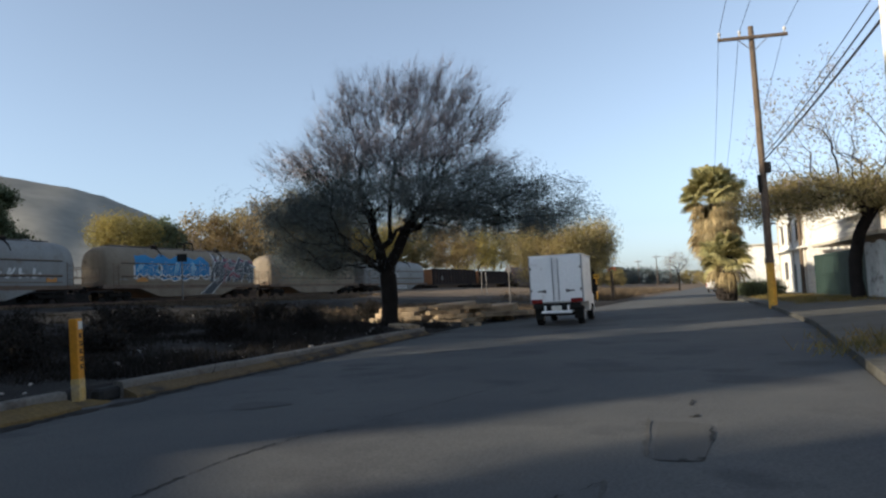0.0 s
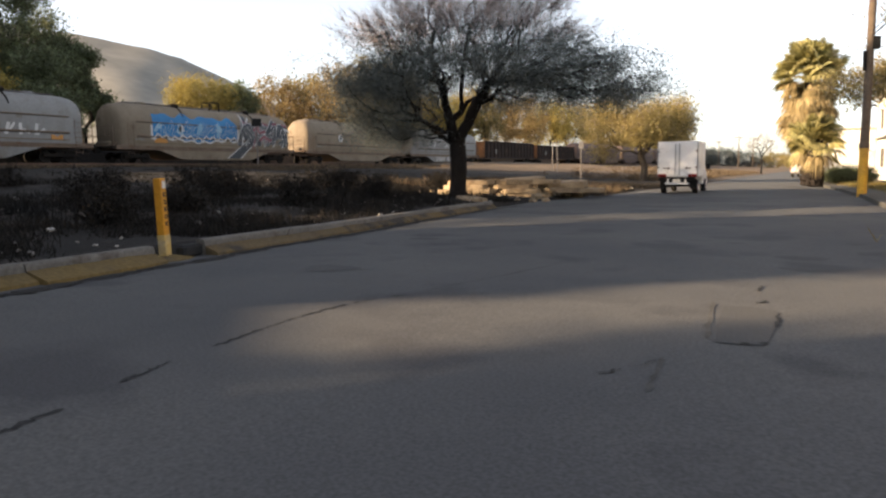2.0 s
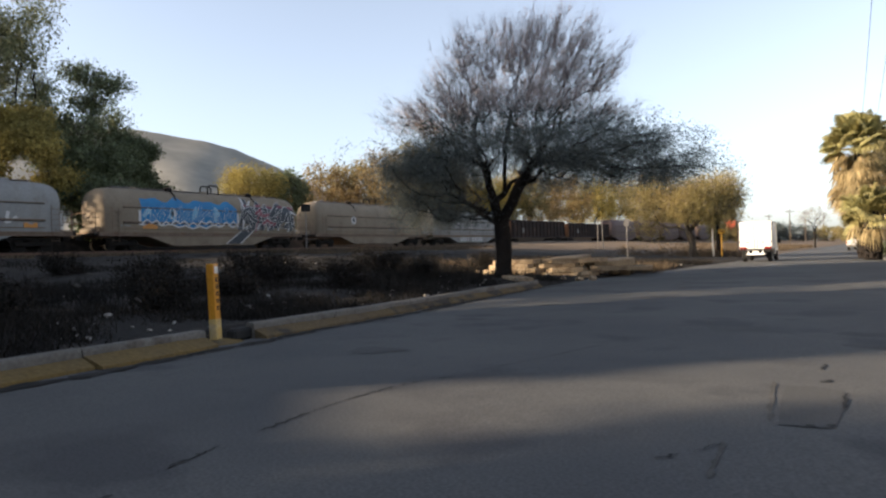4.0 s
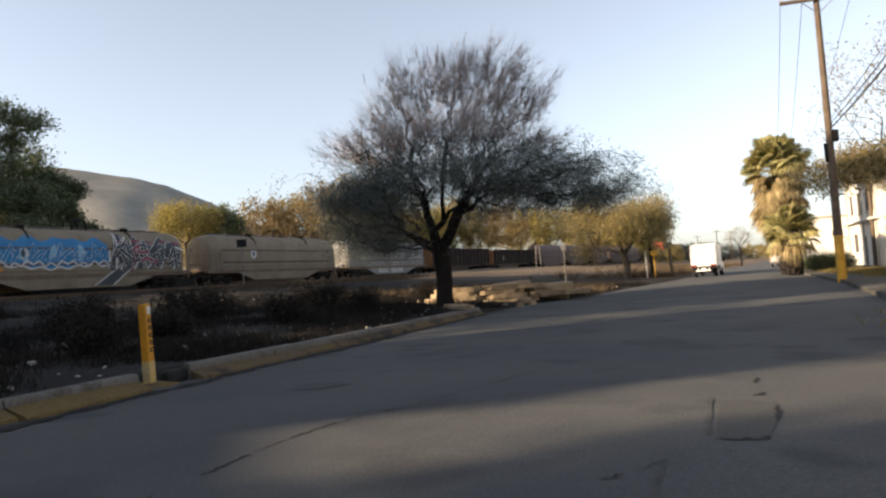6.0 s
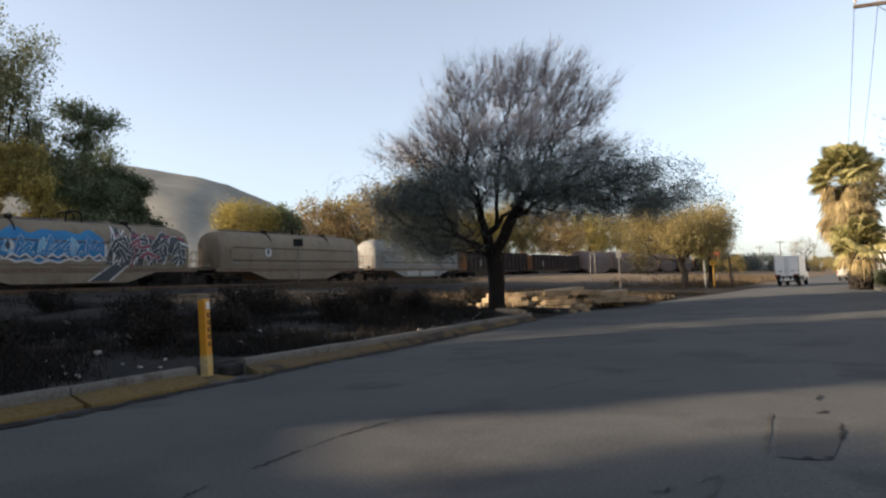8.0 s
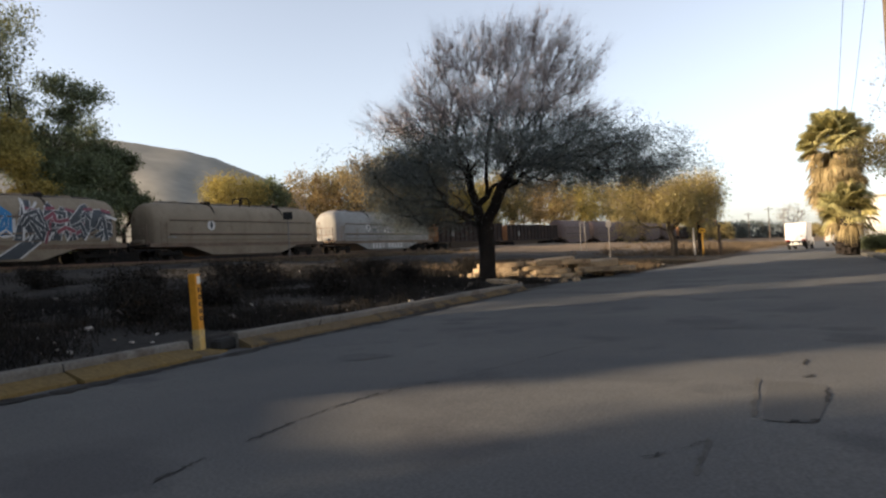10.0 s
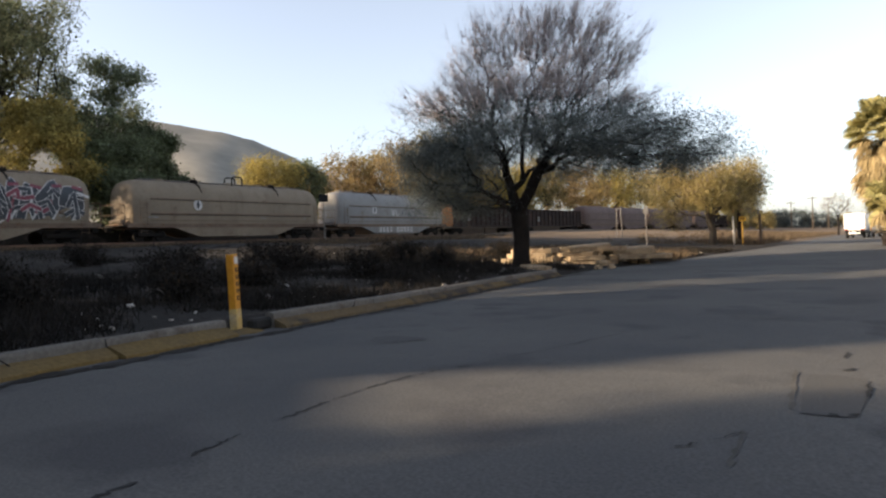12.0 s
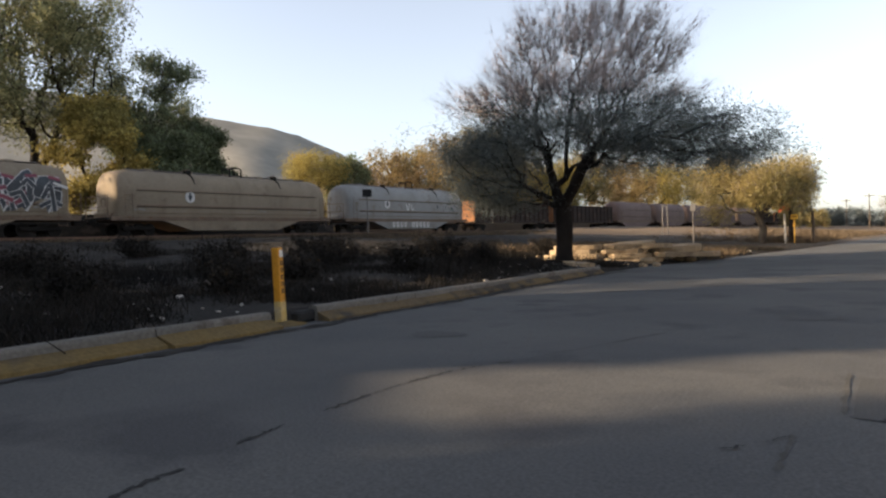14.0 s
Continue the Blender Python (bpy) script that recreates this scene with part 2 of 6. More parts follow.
def blend_sunlit_tan(m):
    """Painted shade: the near-black bank turns sunlit tan further off, with an uneven border."""
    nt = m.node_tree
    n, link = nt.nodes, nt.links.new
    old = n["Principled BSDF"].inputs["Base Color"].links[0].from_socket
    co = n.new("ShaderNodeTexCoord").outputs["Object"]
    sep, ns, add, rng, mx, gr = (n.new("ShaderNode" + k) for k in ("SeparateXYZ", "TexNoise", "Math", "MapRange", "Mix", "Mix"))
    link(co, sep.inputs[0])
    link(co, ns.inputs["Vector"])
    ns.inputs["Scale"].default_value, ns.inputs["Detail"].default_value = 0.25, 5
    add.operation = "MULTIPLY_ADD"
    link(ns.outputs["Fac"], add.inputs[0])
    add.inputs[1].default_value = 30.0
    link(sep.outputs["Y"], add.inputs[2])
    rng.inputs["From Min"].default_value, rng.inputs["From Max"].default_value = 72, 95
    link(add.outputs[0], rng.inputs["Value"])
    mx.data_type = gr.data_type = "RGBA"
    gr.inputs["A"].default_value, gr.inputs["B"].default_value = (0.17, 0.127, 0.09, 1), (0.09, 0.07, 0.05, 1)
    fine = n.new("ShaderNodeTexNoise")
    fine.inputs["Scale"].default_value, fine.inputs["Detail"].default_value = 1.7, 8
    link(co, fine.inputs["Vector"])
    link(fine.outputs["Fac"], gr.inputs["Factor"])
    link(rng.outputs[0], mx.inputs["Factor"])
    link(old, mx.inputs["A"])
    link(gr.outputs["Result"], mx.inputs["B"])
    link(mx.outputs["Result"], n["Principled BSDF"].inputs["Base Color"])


# shaded dirt colour nearby, sunlit tan in the distance
blend_sunlit_tan(DIRT_SHADE_TO_SUN)


# ---- mesh helpers ----
class Shape:
    """Gathers vertices and faces of one mesh."""

    def __init__(self):
        self.v, self.f = [], []

    def add(self, verts, faces):
        k = len(self.v)
        self.v += [tuple(p) for p in verts]
        self.f += [tuple(i + k for i in q) for q in faces]
        return self

    def box(self, c, s, bevel=0.0, turn=None):
        """A block with chamfered edges: c its centre, s its size."""
        hx, hy, hz = s[0] / 2, s[1] / 2, s[2] / 2
        if bevel <= 0:
            vs = [(x * hx, y * hy, z * hz) for z in (-1, 1) for y in (-1, 1) for x in (-1, 1)]
            fs = [(0, 2, 3, 1), (4, 5, 7, 6), (0, 1, 5, 4), (2, 6, 7, 3), (0, 4, 6, 2), (1, 3, 7, 5)]
        else:
            b = min(bevel, hx * 0.9, hy * 0.9, hz * 0.9)
            vs, fs = [], []
            ring = lambda x, y: [(-x, -y + b), (-x + b, -y), (x - b, -y), (x, -y + b), (x, y - b), (x - b, y), (-x + b, y), (-x, y - b)]
            for z, e in ((-hz, b), (-hz + b, 0), (hz - b, 0), (hz, b)):
                vs += [(x, y, z) for x, y in ring(hx - e, hy - e)]
            for k in range(3):
                fs += [(8 * k + i, 8 * k + (i + 1) % 8, 8 * k + 8 + (i + 1) % 8, 8 * k + 8 + i) for i in range(8)]
            fs += [tuple(range(7, -1, -1)), tuple(range(24, 32))]
        m = Matrix.Translation(c) @ (turn.to_4x4() if turn else Matrix())
        return self.add([m @ Vector(p) for p in vs], fs)

    def tube(self, pts, radii, sides=6, caps=True):
        pts = [Vector(p) for p in pts]
        if isinstance(radii, (int, float)):
            radii = [radii] * len(pts)
        vs, fs = [], []
        for i, p in enumerate(pts):
            d = (pts[min(i + 1, len(pts) - 1)] - pts[max(i - 1, 0)]).normalized()
            a = d.cross(Vector((1, 0.31, 0.13))).normalized() if abs(d.x) < 0.9 else d.cross(Vector((0.1, 1, 0.2))).normalized()
            b = d.cross(a)
            vs += [p + radii[i] * (math.cos(2 * math.pi * k / sides) * a + math.sin(2 * math.pi * k / sides) * b) for k in range(sides)]
        for i in range(len(pts) - 1):
            fs += [(i * sides + k, i * sides + (k + 1) % sides, (i + 1) * sides + (k + 1) % sides, (i + 1) * sides + k) for k in range(sides)]
        if caps:
            fs += [tuple(range(sides - 1, -1, -1)), tuple(range((len(pts) - 1) * sides, len(pts) * sides))]
        return self.add(vs, fs)

    def loft(self, rings, caps=True):
        n = len(rings[0])
        vs = [p for r in rings for p in r]
        fs = [(i * n + k, i * n + (k + 1) % n, (i + 1) * n + (k + 1) % n, (i + 1) * n + k) for i in range(len(rings) - 1) for k in range(n)]
        if caps:
            fs += [tuple(range(n - 1, -1, -1)), tuple(range((len(rings) - 1) * n, len(rings) * n))]
        return self.add(vs, fs)

    def prism(self, poly, lo, hi, axis=0):
        """A flat polygon pushed from lo to hi along an axis."""
        put = {0: lambda a, b, c: (c, a, b), 1: lambda a, b, c: (a, c, b), 2: lambda a, b, c: (a, b, c)}[axis]
        return self.loft([[put(a, b, lo) for a, b in poly], [put(a, b, hi) for a, b in poly]])

    def mesh(self, name, material, smooth=False):
        me = bpy.data.meshes.new(name)
        me.from_pydata(self.v, [], self.f)
        me.materials.append(material)
        if smooth:
            me.polygons.foreach_set("use_smooth", [True] * len(me.polygons))
            me.set_sharp_from_angle(angle=radians(40))
        else:
            bm = bmesh.new()
            bm.from_mesh(me)
            bmesh.ops.recalc_face_normals(bm, faces=bm.faces)
            bm.to_mesh(me)
            bm.free()
        me.update()
        return me


def part(name, shape, material, parent=None, label="", smooth=False):
    ob = new(name, shape if isinstance(shape, bpy.types.Mesh) else shape.mesh(name, material, smooth))
    if parent:
        ob.parent = parent
    return tagged(ob, label)


def thing(name, m, label, category, group="", kind=""):
    ob = new(name)
    ob.matrix_world = m
    return tagged(ob, label, category, group, kind)


def smooth_mesh(name, verts, faces, material):
    me = bpy.data.meshes.new(name)
    me.from_pydata(verts, [], faces)
    me.materials.append(material)
    me.polygons.foreach_set("use_smooth", [True] * len(me.polygons))
    me.update()
    return me


def lerp_rows(rows, v):
    a = np.array(rows, float)
    return float(np.interp(v, a[:, 1], a[:, 0]))


# ---- the plan ----
ROAD_LEFT = [(-8.2, -60), (-8.2, 0), (-8.2, 5), (-8.15, 8), (-7.95, 11), (-7.85, 20), (-7.3, 28), (-6.5, 32), (-5.6, 35), (-4.1, 45), (-2.4, 54), (0, 77), (4, 110), (10, 160), (26, 260)]
ROAD_RIGHT = [(0.9, -60), (1.6, 0), (2.3, 7), (3.0, 12.4), (4.2, 21), (5.0, 32.6), (5.4, 50), (6.3, 66), (9.6, 95), (14, 135), (18, 165), (36, 260)]
TRACK_OFF, TRACK_TURN, BEND_AT, BEND_R, BEND_END = 44.0, 4.0, 75.0, 320.0, 100.0


def left_edge(y):
    return lerp_rows(ROAD_LEFT, y)


def right_edge(y):
    return lerp_rows(ROAD_RIGHT, y)


TRACK = []
_x, _y = -TRACK_OFF * math.cos(radians(TRACK_TURN)) - 150 * math.sin(radians(TRACK_TURN)), TRACK_OFF * math.sin(radians(TRACK_TURN)) - 150 * math.cos(radians(TRACK_TURN))
for _i in range(-150, 401):
    _h = radians(TRACK_TURN) + min(max(_i - BEND_AT, 0), BEND_END - BEND_AT) / BEND_R
    TRACK.append((_x, _y, 2.1, math.degrees(_h)))
    _x, _y = _x + math.sin(_h), _y + math.cos(_h)
TRACK = np.array(TRACK)


def track(s):
    """The place of the rails' top at s metres along the line, and its heading to the right of +y."""
    return [float(np.interp(s + 150, np.arange(len(TRACK)), TRACK[:, k])) for k in range(4)]


def track_x(y):
    return float(np.interp(y, TRACK[:, 1], TRACK[:, 0])), float(np.interp(y, TRACK[:, 1], TRACK[:, 2]))


def track_far(az):
    """How far off the railway is at an angle to the left of +y."""
    a = np.degrees(np.arctan2(-TRACK[160:, 0], TRACK[160:, 1]))[::-1]
    return float(np.interp(az, a, np.hypot(TRACK[160:, 0], TRACK[160:, 1])[::-1]))


def ease(v):
    v = min(max(v, 0.0), 1.0)
    return v * v * (3 - 2 * v)


def ground_z(x, y):
    """The height of the dirt: the bank between kerb and railway, an added bank behind the rails, flat land elsewhere, a
    shelf under the street.
    """
    le, ri = left_edge(y), right_edge(y)
    tx, tz = track_x(y)
    n = noise.noise((x * 0.13, y * 0.13, 0)) * 0.25 + noise.noise((x * 0.6, y * 0.6, 3)) * 0.12 + noise.noise((x * 1.7, y * 1.7, 5)) * 0.05
    if x > le - 0.22:
        return -0.12 if x < ri + 12 else -0.12 + 0.1 * ease((x - ri - 12) / 5)
    span = max(le - 0.2 - (tx + 5), 6.0)
    u = (le - 0.2 - x) / span
    kerb = 0.13 if y < 23 else 0.13 - 0.12 * ease((y - 23) / 4)
    if u < 1:
        far = ease((y - 60) / 25)
        z = kerb + (tz - 0.35 - kerb) * (ease(u) * 0.35 + u * 0.65) + n * ease(u * 9) * (0.75 - 0.45 * ease((u - 0.35) / 0.3)) * ease((40 - abs(y - 15)) / 20 + 0.8)
        return z + far * 0.5 * ease(u * 4) * (1 + n * 2) * ease((125 - y) / 30)
    # bank added behind the rails to keep the gaps under the train dark
    return tz - 0.35 + 2.1 * ease((tx - 3.2 - x) / 3.0) * ease((tx - x - 22) / -12) * ease((340 - y) / 30) + n * 0.5 * ease((tx - 5 - x) / 10)


# ---- ground, road, kerb ----
def axis_steps(lo, hi, step, far):
    mid = np.arange(lo, hi + 1e-6, step)
    out = [hi + step]
    while out[-1] < far:
        out.append(out[-1] + (out[-1] - (out[-2] if len(out) > 1 else hi)) * 1.35)
    down = [lo - step]
    while down[-1] > -far:
        down.append(down[-1] - ((down[-2] if len(down) > 1 else lo) - down[-1]) * 1.35)
    return [float(v) for v in down[::-1]] + [float(v) for v in mid] + [float(v) for v in out]


def build_ground():
    ys, cols = axis_steps(-20, 100, 0.6, 3000), []
    rel = [0.0, 0.2, 0.5] + [0.5 + 0.5 * k for k in range(1, 90)]
    verts, faces = [], []
    for y in ys:
        le = left_edge(y)
        row = [-3000, -1500, -700, -400, -250, -150, -110, -85, -70] + [None] * 0
        row = [v + le for v in row] + [le - r for r in rel[::-1]] + [le + 2, right_edge(y) + 0.5, right_edge(y) + 12, right_edge(y) + 18, le + 80, le + 200, le + 700, le + 3000]
        verts += [(x, y, ground_z(x, y) if abs(x) < 400 else (1.7 if x < 0 else -0.02)) for x in row]
    n = len(row)
    faces = [(j * n + i, j * n + i + 1, (j + 1) * n + i + 1, (j + 1) * n + i) for j in range(len(ys) - 1) for i in range(n - 1)]
    tagged(new("ground", smooth_mesh("ground", verts, faces, DIRT_SHADE_TO_SUN)), "dirt bank with stones beside the street, near shade painted into its colour", "ground", kind="structure")


def build_road():
    ys = [-60 + k * 1.0 for k in range(0, 321)]
    verts, faces, n = [], [], 15
    for y in ys:
        a, b = left_edge(y), right_edge(y)
        for i in range(n):
            u = i / (n - 1)
            x = a + (b - a) * u
            verts.append((x, y, 0.025 * noise.noise((x * 0.5, y * 0.25, 8)) + 0.02 * (1 - (2 * u - 1) ** 2) - 0.02))
    faces = [(j * n + i, j * n + i + 1, (j + 1) * n + i + 1, (j + 1) * n + i) for j in range(len(ys) - 1) for i in range(n - 1)]
    tagged(new("road", smooth_mesh("road", verts, faces, ASPHALT)), "worn grey asphalt street with cracks and patches", "road", kind="structure")


build_ground()
build_road()


def build_kerb():
    kerb = thing("kerb", Matrix(), "grey concrete kerb with a worn yellow painted foot", "kerb", kind="structure")
    rnd = random.Random(4)
    y = -14.0
    while y < 22.6:
        ln = rnd.uniform(1.9, 2.9)
        y2 = min(y + ln, 22.9)
        if 5.2 < y < 8.0:
            y2 = 8.0
        if y == 8.0:
            y2 = 9.0
        else:
            a, b = (left_edge(y) - 0.06, y + 0.012), (left_edge(y2) - 0.06, y2 - 0.012)
            tilt = rnd.uniform(-0.012, 0.012)
            s = Shape()
            prof = [(0.13, -0.12), (0.1, 0.2 + tilt), (0.08, 0.235 + tilt), (-0.05, 0.245 + tilt), (-0.08, 0.22), (-0.09, -0.12)]
            s.loft([[(p[0] + dx, p[1], z) for dx, z in prof] for p in (a, ((a[0] + b[0]) / 2 + rnd.uniform(-0.01, 0.01), (a[1] + b[1]) / 2), b)])
            part("kerb_block", s, CONCRETE, kerb)
            w = rnd.uniform(0.25, 0.32) if y < 8.6 else rnd.uniform(0.14, 0.24)
            f = Shape()
            wob = [rnd.uniform(-0.04, 0.04) for _ in range(5)]
            f.loft([[(a[0] + (b[0] - a[0]) * u + dx * (1 + wob[k] * 4) if dx > 0.2 else a[0] + (b[0] - a[0]) * u + dx, a[1] + (b[1] - a[1]) * u, z) for dx, z in ((0.1, -0.1), (0.11, 0.135 + wob[k] * 0.3), (0.12 + w, 0.03), (0.14 + w, -0.1))] for k, u in enumerate((0, 0.25, 0.5, 0.75, 1))])
            part("painted_foot", f, KERB_YELLOW if y < 8.6 else KERB_DULL, kerb, "worn yellow painted foot" if y < 8.6 else "faded brownish foot")
        y = y2


def build_road_marks():
    """Cracks, a sunken patch and a worn line, each a thin raised shape on the asphalt."""
    rnd = random.Random(9)
    rz = lambda x, y: 0.025 * noise.noise((x * 0.5, y * 0.25, 8)) + 0.02 * (1 - (2 * (x - left_edge(y)) / (right_edge(y) - left_edge(y)) - 1) ** 2) - 0.02

    def ribbon(name, pts, width, material, lift, label):
        s = Shape()
        vs = []
        for i, (x, y) in enumerate(pts):
            nx, ny = pts[min(i + 1, len(pts) - 1)][0] - pts[max(i - 1, 0)][0], pts[min(i + 1, len(pts) - 1)][1] - pts[max(i - 1, 0)][1]
            d = math.hypot(nx, ny) or 1
            w = width * rnd.uniform(0.3, 1.2) * (0.25 if i in (0, len(pts) - 1) else 1)
            vs += [(x - ny / d * w, y + nx / d * w, rz(x, y) + lift), (x + ny / d * w, y - nx / d * w, rz(x, y) + lift)]
        s.add(vs, [(2 * i, 2 * i + 1, 2 * i + 3, 2 * i + 2) for i in range(len(pts) - 1)])
        ob = part(name, s, material)
        tagged(ob, label, "road mark", kind="structure")

    def wander(a, b, n, jit):
        return [(a[0] + (b[0] - a[0]) * k / n + rnd.uniform(-jit, jit), a[1] + (b[1] - a[1]) * k / n + rnd.uniform(-jit, jit)) for k in range(n + 1)]

    for a, b, w in (((-3.67, 4.15), (-3.69, 4.8), 0.022), ((-3.67, 5.3), (-3.55, 6.0), 0.02), ((-3.5, 6.05), (-3.42, 6.35), 0.012), ((-3.3, 6.5), (-3.2, 6.6), 0.025), ((-3.62, 3.2), (-3.66, 3.7), 0.02), ((-3.5, 2.2), (-3.55, 2.7), 0.03), ((-3.1, 6.9), (-2.2, 9.5), 0.01), ((-3.69, 4.85), (-3.67, 5.25), 0.008)):
        ribbon("crack", wander(a, b, 14, 0.025), w, TAR, 0.006, "dark broken crack in the asphalt")
    poly = [(-0.06, 5.6), (0.1, 5.58), (0.29, 5.62), (0.36, 6.0), (0.44, 6.5), (0.46, 7.05), (0.2, 7.15), (0.0, 7.1), (-0.05, 6.4)]
    s = Shape()
    s.add([(x, y, rz(x, y) + 0.007) for x, y in poly], [tuple(range(len(poly)))])
    tagged(part("road_patch", s, PATCH), "dark square repair patch in the asphalt", "road mark", kind="structure")
    for a, b, w in (((0.4, 6.3), (0.46, 6.95), 0.018), ((0.13, 5.62), (0.17, 5.64), 0.025), ((0.27, 5.66), (0.3, 5.72), 0.028), ((0.3, 7.4), (0.4, 7.55), 0.03), ((-0.75, 4.45), (-0.62, 4.6), 0.012), ((-0.55, 4.72), (-0.42, 4.9), 0.01), ((0.34, 8.1), (0.38, 8.5), 0.02)):
        ribbon("crack", wander(a, b, 7, 0.02), w, TAR, 0.011, "dark broken crack in the asphalt")
    for a, b in (((-0.1, 7.3), (-0.13, 5.7)), ((-0.4, 5.0), (-0.42, 4.2))):
        ribbon("worn_line", wander(a, b, 10, 0.012), 0.025, PALE_LINE, 0.006, "worn pale line on the asphalt")
    for k in range(16):
        x, y = rnd.uniform(-6.0, 2.5), rnd.uniform(7, 30)
        r = rnd.uniform(0.1, 0.38)
        pts = [(x + r * 1.6 * math.cos(a) * rnd.uniform(0.6, 1.1), y + r * 1.2 * math.sin(a) * rnd.uniform(0.6, 1.1)) for a in [i * math.pi / 6 for i in range(12)]]
        s = Shape()
        s.add([(px, py, rz(px, py) + 0.006) for px, py in pts] + [(x, y, rz(x, y) + 0.006)], [(i, (i + 1) % 12, 12) for i in range(12)])
        tagged(part("road_stain", s, STAIN), "dark oily stain on the asphalt", "road mark", kind="structure")
    # dark grit washed along the kerb's foot, broken and uneven
    for k in range(34):
        y = -8 + k * 0.95
        if 8.2 < y < 9.0:
            continue
        o, n = rnd.uniform(0.5, 0.6) if y < 8.6 else rnd.uniform(0.38, 0.46), 8
        pts = [(left_edge(y + 0.12 * i) + o + rnd.uniform(-0.03, 0.05), y + 0.12 * i) for i in range(n + 1)]
        ribbon("gutter_grit", pts, rnd.uniform(0.09, 0.2), GRIT, 0.012 + 0.001 * (k % 3), "dark grit washed along the kerb")


build_kerb()
build_road_marks()


# ---- right-hand pavement and houses ----
def build_pavement():
    s = Shape()
    ys = [-30 + 3 * k for k in range(36)]
    for y, y2 in zip(ys, ys[1:]):
        a, b = right_edge(y) + 0.02, right_edge(y2) + 0.02
        s.loft([[(a, y + 0.006, -0.1), (a, y + 0.006, 0.12), (13, y + 0.006, 0.16), (13, y + 0.006, -0.1)], [(b, y2 - 0.006, -0.1), (b, y2 - 0.006, 0.12), (13, y2 - 0.006, 0.16), (13, y2 - 0.006, -0.1)]])
    tagged(part("pavement", s, PAVING), "cracked grey concrete pavement", "pavement", kind="structure")


def window_part(parent, x, y, z, w, h, along="y", name="window"):
    """A window set in a wall that faces -x (along y) or -y (along x): frame, sill and dark pane."""
    s, g, f = Shape(), Shape(), Shape()
    d = 0.12
    if along == "y":
        for yy in (-w / 2, w / 2):
            s.box((x, y + yy, z), (d, 0.07, h + 0.07), 0.01)
        for zz in (-h / 2, h / 2):
            s.box((x, y, z + zz), (d, w - 0.07, 0.07), 0.01)
        s.box((x, y, z), (d * 0.7, 0.04, h - 0.07), 0.005)
        g.box((x + 0.02, y, z), (0.03, w - 0.05, h - 0.05))
        f.box((x - 0.06, y, z - h / 2 - 0.08), (0.24, w + 0.2, 0.07), 0.01)
    else:
        for xx in (-w / 2, w / 2):
            s.box((x + xx, y, z), (0.07, d, h + 0.07), 0.01)
        for zz in (-h / 2, h / 2):
            s.box((x, y, z + zz), (w - 0.07, d, 0.07), 0.01)
        g.box((x, y + 0.02, z), (w - 0.05, 0.03, h - 0.05))
        f.box((x, y - 0.06, z - h / 2 - 0.08), (w + 0.2, 0.24, 0.07), 0.01)
    win = part(name, s, STEEL, parent)
    part("pane", g, DARK_GLASS, win, "dark window pane")
    part("sill", f, WALL_CREAM, win)


def wall_with_holes(s, x, thick, y0, y1, z0, z1, holes):
    """A wall in the plane of x from y0 to y1 with rectangular openings (y, z, w, h)."""
    ys = sorted({y0, y1, *[h[0] - h[2] / 2 for h in holes], *[h[0] + h[2] / 2 for h in holes]})
    zs = sorted({z0, z1, *[h[1] - h[3] / 2 for h in holes], *[h[1] + h[3] / 2 for h in holes]})
    for a, b in zip(ys, ys[1:]):
        for c, d in zip(zs, zs[1:]):
            my, mz = (a + b) / 2, (c + d) / 2
            if not any(abs(my - h[0]) < h[2] / 2 and abs(mz - h[1]) < h[3] / 2 for h in holes):
                s.box((x + thick / 2, my, mz), (thick, b - a, d - c))


